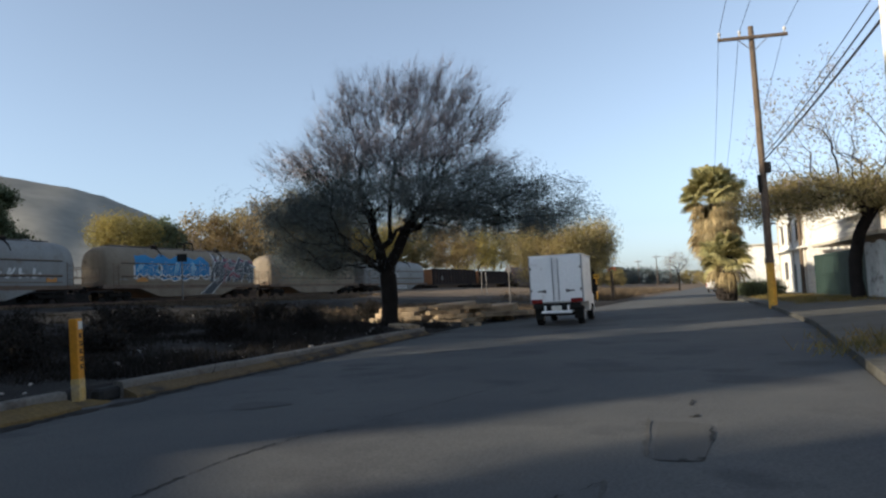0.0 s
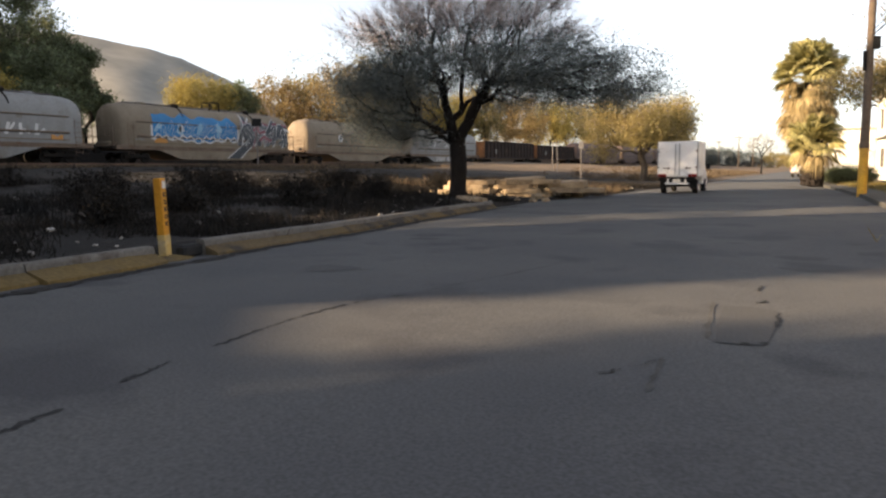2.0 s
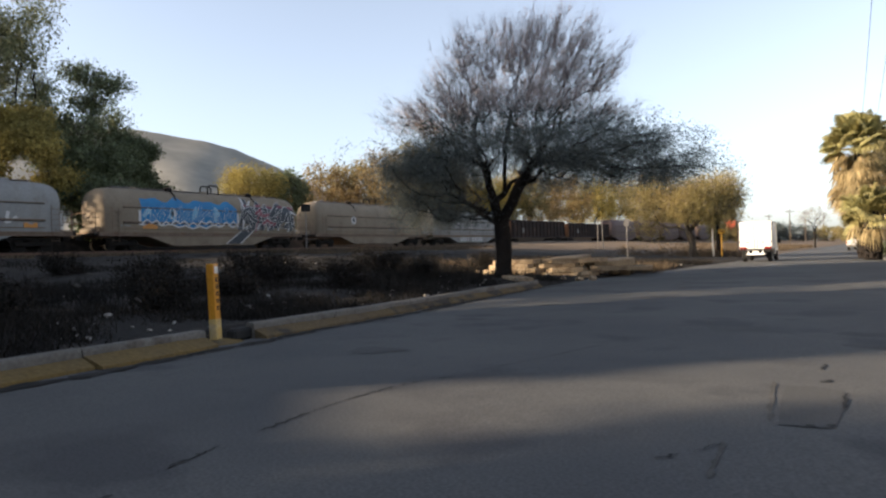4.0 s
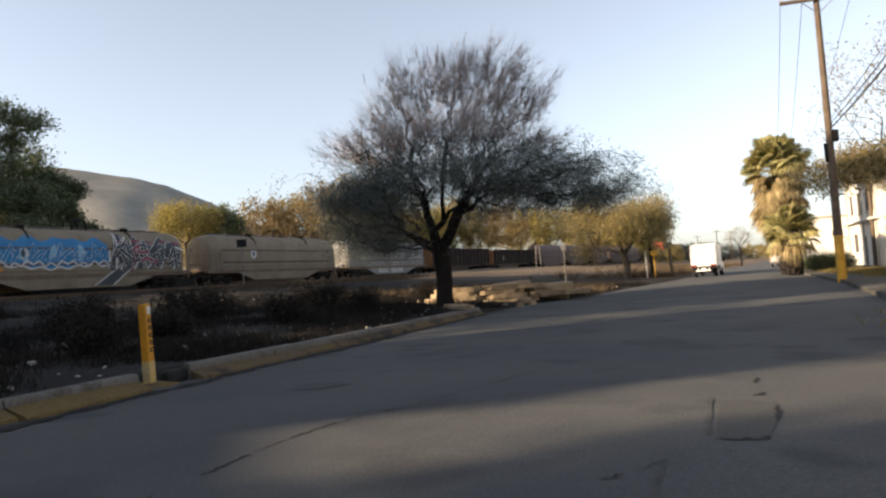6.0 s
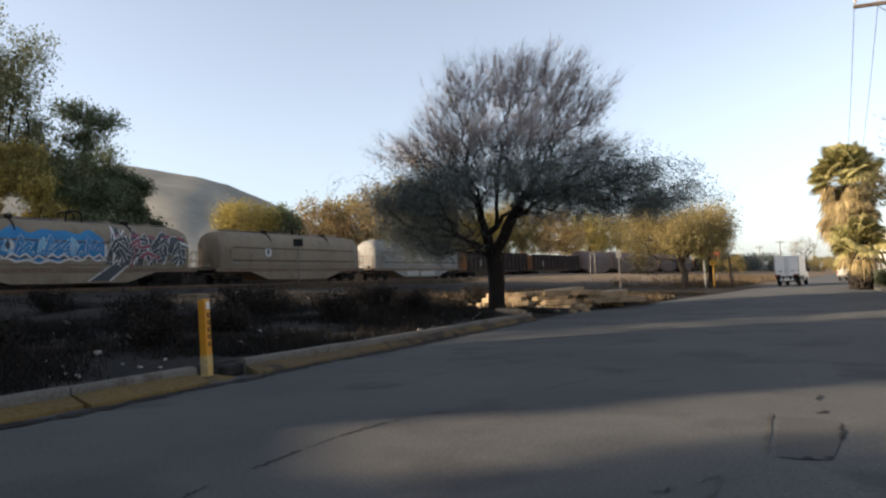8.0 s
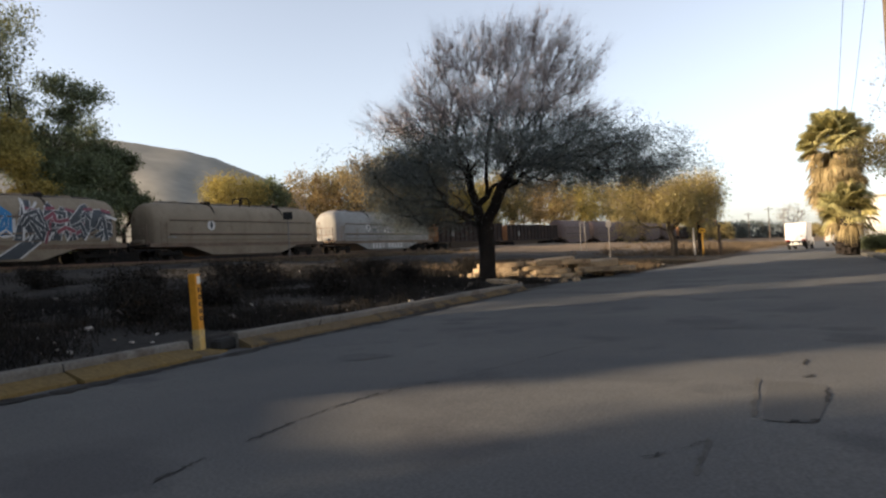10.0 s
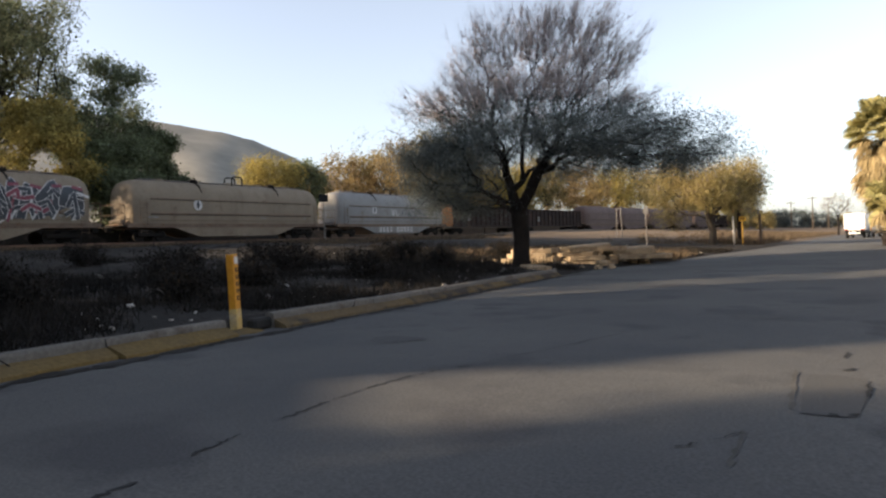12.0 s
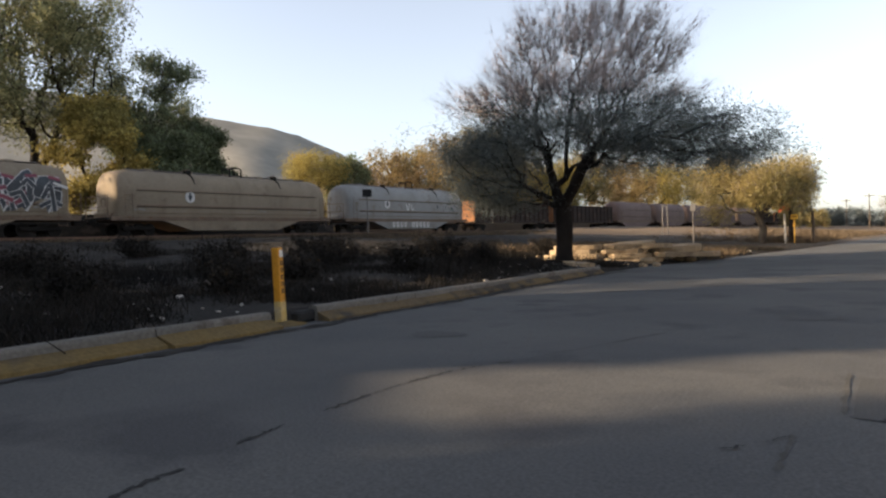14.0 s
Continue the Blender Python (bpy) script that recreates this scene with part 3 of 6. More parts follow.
def build_houses():
    # two-storey white house
    h = thing("house", pose(0, 0, 0), "white two-storey house with dark windows behind the pavement", "house")
    s = Shape()
    holes = [(53.6, 4.7, 0.9, 1.5), (55.6, 4.7, 1.0, 1.5), (58.4, 4.7, 1.4, 1.5), (61.2, 4.7, 1.2, 1.5), (54.6, 2.2, 0.8, 1.3), (57.2, 1.2, 1.1, 2.1), (60.5, 1.8, 1.6, 1.4)]
    wall_with_holes(s, 10.5, 0.25, 52.3, 63, 0.05, 6.3, holes)
    s.box((15.5, 62.88, 3.17), (9.5, 0.24, 6.25)).box((15.5, 52.42, 3.17), (9.5, 0.24, 6.25)).box((20.3, 57.65, 3.17), (0.2, 10.2, 6.25))
    part("wall", s, WALL_WHITE, h)
    part("roof", Shape().box((15.4, 57.65, 6.42), (10.3, 11.1, 0.22), 0.03), WALL_CREAM, h)
    part("parapet", Shape().box((10.45, 57.65, 6.78), (0.16, 11.1, 0.5), 0.02), WALL_WHITE, h)
    part("ledge", Shape().box((10.35, 57.65, 3.35), (0.45, 10.8, 0.14), 0.02), WALL_WHITE, h)
    for y, z, w, hh in holes:
        window_part(h, 10.6, y, z, w, hh) if z != 1.2 else part("door", Shape().box((10.62, y, z), (0.06, w, hh), 0.01), GATE_GREEN, h, "dark green door")
    for y in (52.9, 57.0, 62.6):
        part("downpipe", Shape().tube([(10.42, y, 0.1), (10.42, y, 6.2)], 0.05, 8), WALL_CREAM, h)
    # low white annexe further on
    a = thing("house", pose(0, 0, 0), "low white building with a bright plain end wall", "house")
    s = Shape().box((12.5, 75.5, 2.2), (8.6, 12.6, 4.3), 0.02)
    part("wall", s, WALL_WHITE, a)
    part("roof", Shape().box((12.5, 75.5, 4.42), (8.9, 12.9, 0.16), 0.02), WALL_CREAM, a)
    for y in (70.4, 72.2, 74.5, 77.5):
        window_part(a, 8.16, y, 1.9, 0.9, 2.2)
    window_part(a, 10.6, 69.16, 2.9, 0.7, 0.5, "x")
    # house with a balcony, behind a dark green gate
    b = thing("house", pose(0, 0, 0), "cream house with a white balustrade balcony above a dark gate", "house")
    s = Shape()
    wall_with_holes(s, 14.0, 0.25, 37.5, 51.8, 0.05, 6.2, [(41, 4.7, 1.6, 1.9), (45.5, 4.7, 1.6, 1.9), (49.3, 4.7, 1.2, 1.4)])
    s.box((18, 51.68, 3.1), (7.4, 0.24, 6.2)).box((18, 37.6, 3.1), (7.4, 0.24, 6.2))
    part("wall", s, WALL_CREAM, b)
    part("roof", Shape().box((17.8, 44.6, 6.32), (8.0, 14.6, 0.2), 0.03), WALL_CREAM, b)
    part("balcony_slab", Shape().box((12.3, 44.6, 3.3), (3.4, 14.2, 0.22), 0.03), WALL_CREAM, b)
    for y in (41, 45.5, 49.3):
        window_part(b, 14.1, y, 4.7, 1.6 if y < 49 else 1.2, 1.9 if y < 49 else 1.4)
    part("handrail", Shape().box((10.75, 44.6, 4.42), (0.2, 14.2, 0.12), 0.02), WALL_WHITE, b, "white handrail")
    prof = [(0, 0.07), (0.08, 0.07), (0.1, 0.045), (0.3, 0.085), (0.5, 0.05), (0.75, 0.04), (0.85, 0.07), (0.95, 0.07)]
    bal = Shape().tube([(0, 0, z) for z, r in prof], [r for z, r in prof], 8).mesh("baluster", WALL_WHITE, True)
    for k in range(40):
        ob = part("baluster", bal, WALL_WHITE, b)
        ob.location = (10.75, 37.8 + k * 0.348, 3.42)
    # dark green gate, its posts and the pale weathered gate
    g = thing("gate", pose(0, 0, 0), "dark green sheet-metal gate between posts", "gate")
    for k in range(10):
        part("panel", Shape().box((10.55, 39.5 + k * 1.2, 1.4), (0.05, 1.17, 2.5), 0.012), GATE_GREEN, g)
    for z in (0.35, 1.4, 2.55):
        part("rail", Shape().box((10.5, 44.9, z), (0.05, 11.9, 0.07), 0.01), GATE_GREEN, g)
    p = thing("gate", pose(0, 0, 0), "weathered white corrugated gate with streaks", "gate")
    for k in range(6):
        y0 = 33.4 + k * 0.92
        prof = [(y0 + 0.9 * i / 12, 0.035 * math.sin(i * math.pi)) for i in range(13)]
        s = Shape()
        ring = [(10.35 + 0.03 * math.cos(i * math.pi / 1.5), y0 + 0.9 * i / 12) for i in range(13)]
        s.prism([(x, y) for x, y in ring] + [(x + 0.03, y) for x, y in ring[::-1]], 0.18, 2.75 + 0.1 * (k % 2), 2)
        part("panel", s, GATE_PALE, p)
    part("rail", Shape().box((10.45, 36.1, 2.3), (0.06, 5.5, 0.08), 0.01), STEEL, p)
    # house beyond the pale gate
    c = thing("house", pose(0, 0, 0), "shaded house with a terracotta edge along its flat roof", "house")
    s = Shape()
    wall_with_holes(s, 13.0, 0.25, 10, 33, 0.05, 6.0, [(29.5, 4.6, 1.5, 1.4), (24, 4.6, 1.5, 1.4), (29.5, 1.7, 1.6, 1.5)])
    s.box((17, 32.88, 3.0), (7.5, 0.24, 6.0)).box((17, 10.12, 3.0), (7.5, 0.24, 6.0))
    part("wall", s, WALL_CREAM, c)
    for y, z in ((29.5, 4.6), (24, 4.6), (29.5, 1.7)):
        window_part(c, 13.1, y, z, 1.5 if z > 3 else 1.6, 1.4 if z > 3 else 1.5)
    part("roof", Shape().box((16.8, 21.5, 6.12), (8.2, 23.4, 0.2), 0.03), WALL_CREAM, c)
    part("cornice", Shape().box((12.75, 21.5, 6.35), (0.5, 23.4, 0.22), 0.05), TERRACOTTA, c, "terracotta cornice")


build_pavement()
build_houses()


# ---- the railway ----
def build_track():
    ss = list(range(-120, 396, 5))
    s = Shape()
    rings = []
    for q in ss:
        x, y, z, h = track(q)
        c, t = math.cos(radians(h)), math.sin(radians(h))
        rings.append([(x + o * c, y - o * t, z + dz) for o, dz in ((-4.2, -0.9), (-2.2, -0.22), (2.2, -0.22), (4.2, -0.9))])
    s.loft(rings)
    tagged(part("track_bed", s, BALLAST), "grey ballast bed of the railway", "railway", kind="structure")
    for side in (-0.75, 0.75):
        s = Shape()
        s.loft([[(x + (side + o) * math.cos(radians(h)), y - (side + o) * math.sin(radians(h)), z + dz) for o, dz in ((-0.07, -0.17), (-0.035, 0.0), (0.035, 0.0), (0.07, -0.17))] for x, y, z, h in (track(q) for q in ss)])
        tagged(part("rail", s, RAIL), "rusty steel rail", "railway", kind="structure")
    s = Shape()
    for k in range(300):
        x, y, z, h = track(-40 + 0.62 * k)
        s.box((x, y, z - 0.2), (2.5, 0.24, 0.1), 0, Euler((0, 0, -radians(h))).to_matrix())
    tagged(part("sleepers", s, SLEEPER), "dark wooden sleepers under the rails", "railway", kind="stuff")


build_track()

HALF = [(1.58, 1.27), (1.6, 1.95), (1.6, 3.0), (1.54, 3.35), (1.38, 3.75), (1.12, 4.08), (0.75, 4.32), (0.35, 4.42)]


def side_point(y, z):
    """A point 12 mm off the side (+x) of a hopper body, at height z over the rails."""
    zs = [q[1] for q in HALF]
    i = min(max(np.searchsorted(zs, z) - 1, 0), len(HALF) - 2)
    (x0, z0), (x1, z1) = HALF[i], HALF[i + 1]
    u = (z - z0) / (z1 - z0)
    n = Vector((z1 - z0, 0, x0 - x1)).normalized()
    return Vector((x0 + (x1 - x0) * u, y, z)) + n * 0.014


def hopper_car(label, paint, length=20.6, graffiti=None, detail=True):
    """A covered hopper: rounded body with domed ends, sill, belly, bogies, ladders, roof walk. y runs along the line, the rails' top is z = 0."""
    car = thing("hopper_car", Matrix(), label, "train car", "cars of the train")
    L = length / 2
    full = HALF + [(0, 4.43)] + [(-x, z) for x, z in HALF[::-1]]
    rings = []
    ends = [(0.93, 0.45), (0.98, 0.72), (1.1, 0.84), (1.4, 0.935), (1.85, 0.985), (2.4, 1.0)]
    n = 12
    for off, k in ends + [(2.4 + (length - 4.8) * i / n, 1.0) for i in range(1, n)] + [(length - o, k) for o, k in ends[::-1]]:
        rings.append([(x * k, -L + off, 2.85 + (z - 2.85) * k if z > 1.9 else z) for x, z in full])
    part("body", Shape().loft(rings), paint, car, smooth=True)
    part("sill", Shape().box((0, 0, 1.13), (3.1, length - 0.9, 0.3), 0.03), CAR_STRIPE, car, "rusty side sill")
    # raised bands; the two CAR_DARK strips paint the shadow lines beneath them
    for z, t, out, m in ((1.98, 0.1, 1.6, CAR_STRIPE), (1.5, 0.05, 1.6, CAR_STRIPE), (3.02, 0.06, 1.6, CAR_STRIPE), (2.97, 0.035, 1.59, CAR_DARK), (1.9, 0.05, 1.59, CAR_DARK)):
        part("side_band", Shape().box((out, 0, z), (0.07, length - 4.4, t), 0.01), m, car)
    B, T = 3.9, 6.2
    part("belly", Shape().loft([[(-1.46, -B, 0.3), (1.46, -B, 0.3), (1.46, B, 0.3), (-1.46, B, 0.3)], [(-1.53, -T, 1.0), (1.53, -T, 1.0), (1.53, T, 1.0), (-1.53, T, 1.0)]]), paint, car)
    for e in (-1, 1):
        part("end_platform", Shape().box((0, e * (L - 0.7), 1.12), (2.9, 1.1, 0.14), 0.02), CAR_DARK, car)
        part("coupler", Shape().box((0, e * (L - 0.02), 0.88), (0.3, 0.5, 0.3), 0.04), CAR_DARK, car)
        part("end_frame", Shape().tube([(1.35, e * (L - 0.35), 1.1), (1.35, e * (L - 0.35), 2.6), (-1.35, e * (L - 0.35), 2.6), (-1.35, e * (L - 0.35), 1.1)], 0.035, 5).tube([(1.35, e * (L - 0.35), 1.9), (-1.35, e * (L - 0.35), 1.9)], 0.03, 5), CAR_STRIPE, car)
        for sx in (-0.9, 0.9):
            part("slope_brace", Shape().tube([(sx, e * (L - 0.5), 1.1), (sx, e * (L - 1.9), 2.3)], 0.07, 5), CAR_STRIPE, car)
        part("brake_wheel", Shape().tube([(0.5 * math.cos(i * math.pi / 6) * 0.56 + 0.7, e * (L - 0.42), 2.15 + 0.28 * math.sin(i * math.pi / 6)) for i in range(13)], 0.025, 5), CAR_STRIPE, car, "rusty brake wheel")
        part("air_tank", Shape().tube([(-0.9, e * (L - 0.75), 1.42), (-0.8, e * (L - 0.75), 1.42), (0.4, e * (L - 0.75), 1.42), (0.5, e * (L - 0.75), 1.42)], [0.12, 0.2, 0.2, 0.12], 10), paint, car, smooth=True)
        lad = Shape()
        for yy in (e * (L - 1.35), e * (L - 1.85)):
            lad.tube([(1.66, yy, 0.6), (1.66, yy, 2.9)], 0.02, 4)
        for k in range(7):
            lad.tube([(1.67, e * (L - 1.35), 0.7 + 0.33 * k), (1.67, e * (L - 1.85), 0.7 + 0.33 * k)], 0.016, 4)
        part("ladder", lad, CAR_STRIPE, car)
        bogie = part("bogie", Shape().box((0.98, 0, 0.5), (0.16, 2.3, 0.26), 0.05).box((-0.98, 0, 0.5), (0.16, 2.3, 0.26), 0.05).box((0, 0, 0.62), (2.0, 0.5, 0.35), 0.05), CAR_DARK, car)
        bogie.location = (0, e * (L - 2.6), 0)
        for yy in (-0.88, 0.88):
            w = Shape()
            for sx in (-0.75, 0.75):
                w.tube([(sx - 0.07, 0, 0), (sx + 0.07, 0, 0)], [0.42, 0.42], 14)
            w.tube([(-0.9, 0, 0), (0.9, 0, 0)], 0.08, 6)
            for a in range(4):
                w.box((0.84, 0.2 * math.cos(a * math.pi / 2), 0.2 * math.sin(a * math.pi / 2)), (0.03, 0.06, 0.06))
            ws = part("wheelset", w, CAR_DARK, car)
            ws.location = (0, e * (L - 2.6) + yy, 0.42)
    if detail:
        part("roof_walk", Shape().box((0, 0, 4.5), (0.7, length - 4.6, 0.05), 0.01), STEEL, car)
        for y in (-L * 0.35, L * 0.42):
            part("strap", Shape().tube([(0.35, y, 4.5), (0.9, y, 4.29), (1.22, y, 4.02), (1.44, y, 3.6)], [0.06, 0.06, 0.055, 0.05], 5).box((0.62, y, 4.5), (0.3, 0.5, 0.22), 0.03), CAR_DARK, car)
            part("roof_grab", Shape().tube([(0.3, y - 0.5, 4.5), (0.4, y + 0.2, 4.72), (0.2, y + 0.5, 4.7)], 0.035, 5), CAR_STRIPE, car)
        for x in (-0.3, 0.55):
            part("hoop_rail", Shape().tube([(x, 0.1, 4.35), (x, 0.12, 4.95), (x, 0.3, 5.08), (x, 1.0, 5.08), (x, 1.18, 4.95), (x, 1.2, 4.35)], 0.06, 6), CAR_DARK, car)
        for k in range(5):
            part("hatch", Shape().tube([(0, -L * 0.62 + k * L * 0.31, 4.42), (0, -L * 0.62 + k * L * 0.31, 4.58)], [0.45, 0.4], 12), paint, car)
        py, pz = -L * 0.4, 2.66
        part("placard", Shape().prism([(py + 0.4 * math.cos(a), pz + 0.42 * math.sin(a)) for a in [math.pi / 8 + i * math.pi / 4 for i in range(8)]], 1.598, 1.626, 0), SPRAY_WHITE, car, "pale round placard with a black diamond")
        part("placard_mark", Shape().prism([(py - 0.16, pz), (py, pz - 0.34), (py + 0.16, pz), (py, pz + 0.34)], 1.63, 1.645, 0), SPRAY_BLACK, car)
        for k, y in enumerate((-L * 0.8, -L * 0.77, -L * 0.745, L * 0.21, L * 0.24, L * 0.7)):
            part("stencil", Shape().box((1.63, y, 1.72 + 0.03 * (k % 2)), (0.02, 0.18 + 0.05 * (k % 3), 0.1)), CAR_GREY, car)
    if graffiti:
        graffiti(car, L)
    return car


def stroke(car, pts, width, material, name="graffiti", lift=0.0):
    """A painted stroke that follows the car's side. pts are (y, z) on the side."""
    vs = []
    fine = []
    for (a, b), (c, d) in zip(pts, pts[1:]):
        n = max(int(math.hypot(c - a, d - b) / 0.15), 1)
        fine += [(a + (c - a) * k / n, b + (d - b) * k / n) for k in range(n)]
    fine.append(pts[-1])
    for i, (y, z) in enumerate(fine):
        ny, nz = fine[min(i + 1, len(fine) - 1)][0] - fine[max(i - 1, 0)][0], fine[min(i + 1, len(fine) - 1)][1] - fine[max(i - 1, 0)][1]
        d = math.hypot(ny, nz) or 1
        for e in (-1, 1):
            p = side_point(y - e * nz / d * width / 2, min(max(z + e * ny / d * width / 2, 0.4), 4.2))
            vs.append((p.x + lift, p.y, p.z))
    s = Shape().add(vs, [(2 * i, 2 * i + 1, 2 * i + 3, 2 * i + 2) for i in range(len(fine) - 1)])
    return part(name, s, material, car)


def blob(car, y0, y1, low, high, material, lift=0.0, n=40):
    """A painted field between two outlines on the car's side."""
    vs, fs, m = [], [], 7
    for i in range(n + 1):
        y = y0 + (y1 - y0) * i / n
        a, b = low(i / n), high(i / n)
        for k in range(m):
            p = side_point(y, a + (b - a) * k / (m - 1))
            vs.append((p.x + lift, p.y, p.z))
    fs = [(i * m + k, (i + 1) * m + k, (i + 1) * m + k + 1, i * m + k + 1) for i in range(n) for k in range(m - 1)]
    return part("graffiti", Shape().add(vs, fs), material, car)


def graffiti_blue_and_black(car, L):
    rnd = random.Random(21)
    zig = lambda u: 1.72 + 0.22 * abs(((u * 7) % 1) * 2 - 1) + 0.1 * math.sin(u * 9)
    top = lambda u: 3.5 + 0.28 * abs(((u * 5.3 + 0.2) % 1) * 2 - 1) + 0.12 * math.sin(u * 23) - 0.35 * max(0, u - 0.85) * 4
    y0, y1 = -L + 3.6, -L + 12.4
    blob(car, y0 - 0.2, y1 + 0.2, lambda u: zig(u) - 0.13, lambda u: min(zig(u) + 0.9, top(u)), SPRAY_WHITE, 0.0)
    blob(car, y0, y1, zig, top, SPRAY_BLUE, 0.008)
    # interlocked pale strokes with white edges
    for k in range(16):
        y = y0 + 0.3 + k * 0.51
        pts = [(y + rnd.uniform(-0.2, 0.2), rnd.uniform(2.0, 2.5)), (y + rnd.uniform(0.1, 0.5), rnd.uniform(2.7, 3.3)), (y + rnd.uniform(0.3, 0.8), rnd.uniform(2.0, 2.7)), (y + rnd.uniform(-0.1, 0.5), rnd.uniform(2.2, 2.9))][: 3 + k % 2]
        stroke(car, pts, 0.25, SPRAY_WHITE, lift=0.010 + 0.003 * k)
        stroke(car, pts, 0.2, SPRAY_LIGHT if k % 4 == 0 else SPRAY_BLUE, lift=0.012 + 0.003 * k)
    zz = [(y0 + 0.4 * k, 1.85 + (0.28 if k % 2 else 0) + 0.08 * math.sin(k)) for k in range(23)]
    stroke(car, zz, 0.11, SPRAY_WHITE, lift=0.055)
    blob(car, y0 + 0.1, y0 + 1.3, lambda u: 1.5, lambda u: 1.7 + 0.2 * math.sin(u * 3.1), SPRAY_ORANGE, 0.02, 10)
    # angular black piece with white outlines and maroon top
    y2, y3 = -L + 12.7, L - 1.5
    w = y3 - y2
    jag = lambda u, f, p: abs(((u * f + p) % 1) * 2 - 1)
    forms = [
        [[(0.0, 1.5), (0.25, 3.9)], [(1.2, 3.7), (0.2, 2.7), (1.3, 1.7)]],
        [[(1.5, 1.6), (2.2, 3.6), (2.75, 1.8)], [(1.7, 2.4), (2.6, 2.5)]],
        [[(3.0, 1.7), (3.1, 3.5), (4.0, 3.2), (3.2, 2.5), (4.0, 1.6)]],
        [[(4.4, 2.0), (4.3, 3.0), (5.0, 3.5), (5.5, 2.7), (5.0, 1.8), (4.4, 2.0)]],
        [[(7.0, 3.2), (6.1, 3.5), (5.9, 2.8), (6.8, 2.3), (6.4, 1.7), (5.7, 1.9)]],
    ]
    fit = w / 7.1
    blob(car, y2 + 0.1, y3 - 0.1, lambda u: 2.0 + 0.35 * jag(u, 4.5, 0.2), lambda u: 3.1 + 0.3 * jag(u, 5.0, 0.1), SPRAY_BLACK, 0.004, 60)
    for k, form in enumerate(forms):
        m = SPRAY_MAROON if k in (1, 3) else SPRAY_BLACK
        for wide, paint, lift in ((0.6, SPRAY_WHITE, 0.014), (0.5, SPRAY_BLACK, 0.02)):
            for pts in form:
                stroke(car, [(y2 + (y * 0.97 + 0.5 * (z - 2.5) * (0.6 - k * 0.3) + 0.3 * math.sin(z * 5 + k)) * fit, z + 0.25 * math.sin(y * 4)) for y, z in pts], wide, paint, lift=lift + 0.012 * k)
        for pts in form:
            stroke(car, [(y2 + (y + 0.35) * fit, z + 0.3 * math.sin(y * 7)) for y, z in pts[:2]], 0.14, m if m is SPRAY_MAROON else SPRAY_WHITE, lift=0.024 + 0.012 * k)
        stroke(car, [(y2 + (0.6 + 1.4 * k) * fit, 3.55), (y2 + (1.3 + 1.4 * k) * fit, 3.4 + 0.2 * (k % 2))], 0.2, SPRAY_MAROON, lift=0.026 + 0.012 * k)
        stroke(car, [(y2 + (0.7 + 1.35 * k) * fit, 1.5), (y2 + (1.0 + 1.35 * k) * fit, 1.95 + 0.1 * (k % 2))], 0.11, SPRAY_WHITE, lift=0.07)
    for k in range(16):
        a, b = y2 + w * rnd.uniform(0.0, 0.82), rnd.uniform(1.6, 3.4)
        pts = [(a, b), (a + rnd.uniform(0.3, 0.9), min(b + rnd.uniform(-0.2, 0.9), 3.9)), (a + rnd.uniform(0.6, 1.5), max(b + rnd.uniform(-0.8, 0.1), 1.4))]
        stroke(car, pts, 0.31, SPRAY_WHITE, lift=0.074 + 0.004 * k)
        stroke(car, pts, 0.24, SPRAY_MAROON if k % 5 == 0 else SPRAY_BLACK, lift=0.076 + 0.004 * k)
    # the tail of the piece hangs over the belly
    for a, m in ((0.5, SPRAY_WHITE), (0.32, SPRAY_BLACK)):
        x = 1.62 if m is SPRAY_WHITE else 1.635
        part("graffiti", Shape().add([(x - 0.08, y2 - 1.0 - a, 0.42), (x - 0.08, y2 - 0.3 + a, 0.42), (x, y2 + 1.6 + a, 1.9), (x, y2 + 1.1 - a * 0.6, 1.9)], [(0, 1, 2, 3)]), m, car)


def graffiti_bars(car, L):
    for k in range(10):
        if k != 4:
            y = -L + 7.2 + k * 0.62
            part("paint_bar", Shape().box((1.52, y, 0.72), (0.02, 0.36, 0.5)), SPRAY_WHITE, car)
            part("paint_bar", Shape().box((1.535, y + 0.02 * (k % 3), 0.74), (0.02, 0.1, 0.22)), CAR_BEIGE, car)
    stroke(car, [(-1.2, 2.75), (-1.0, 2.2), (-0.8, 2.2), (-0.7, 2.8)], 0.12, SPRAY_WHITE)
    stroke(car, [(-0.4, 2.7), (-0.3, 2.15), (0.1, 2.3)], 0.12, SPRAY_WHITE)
    stroke(car, [(4.0, 2.4), (4.1, 2.7), (4.25, 2.4)], 0.14, SPRAY_BLACK)


def graffiti_small(car, L):
    for k in range(5):
        y = L - 8.3 + k * 0.95
        stroke(car, [(y, 1.75), (y + 0.12 * (k % 3), 2.45)], 0.2, SPRAY_WHITE)
        stroke(car, [(y + 0.1, 1.8 + 0.25 * (k % 2)), (y + 0.6, 1.85 + 0.3 * (k % 3))], 0.15, SPRAY_WHITE, lift=0.006)
    part("vent_plate", Shape().box((1.62, L - 9.6, 2.2), (0.04, 0.95, 0.85), 0.01), CAR_DARK, car)
    part("lettering", Shape().box((1.615, L - 8.2, 3.05), (0.02, 1.9, 0.16)), CAR_DARK, car)
    part("lettering", Shape().box((1.6, L - 8.2, 3.3), (0.02, 1.7, 0.14)), CAR_DARK, car)
    part("shield", Shape().box((1.56, L - 10.2, 3.2), (0.05, 0.9, 0.8), 0.02), SPRAY_BLACK, car, "dark crest above pale stripes")
    part("marker", Shape().box((1.62, L - 3.1, 1.65), (0.03, 0.8, 0.3)), SPRAY_ORANGE, car, "orange reflective marker")


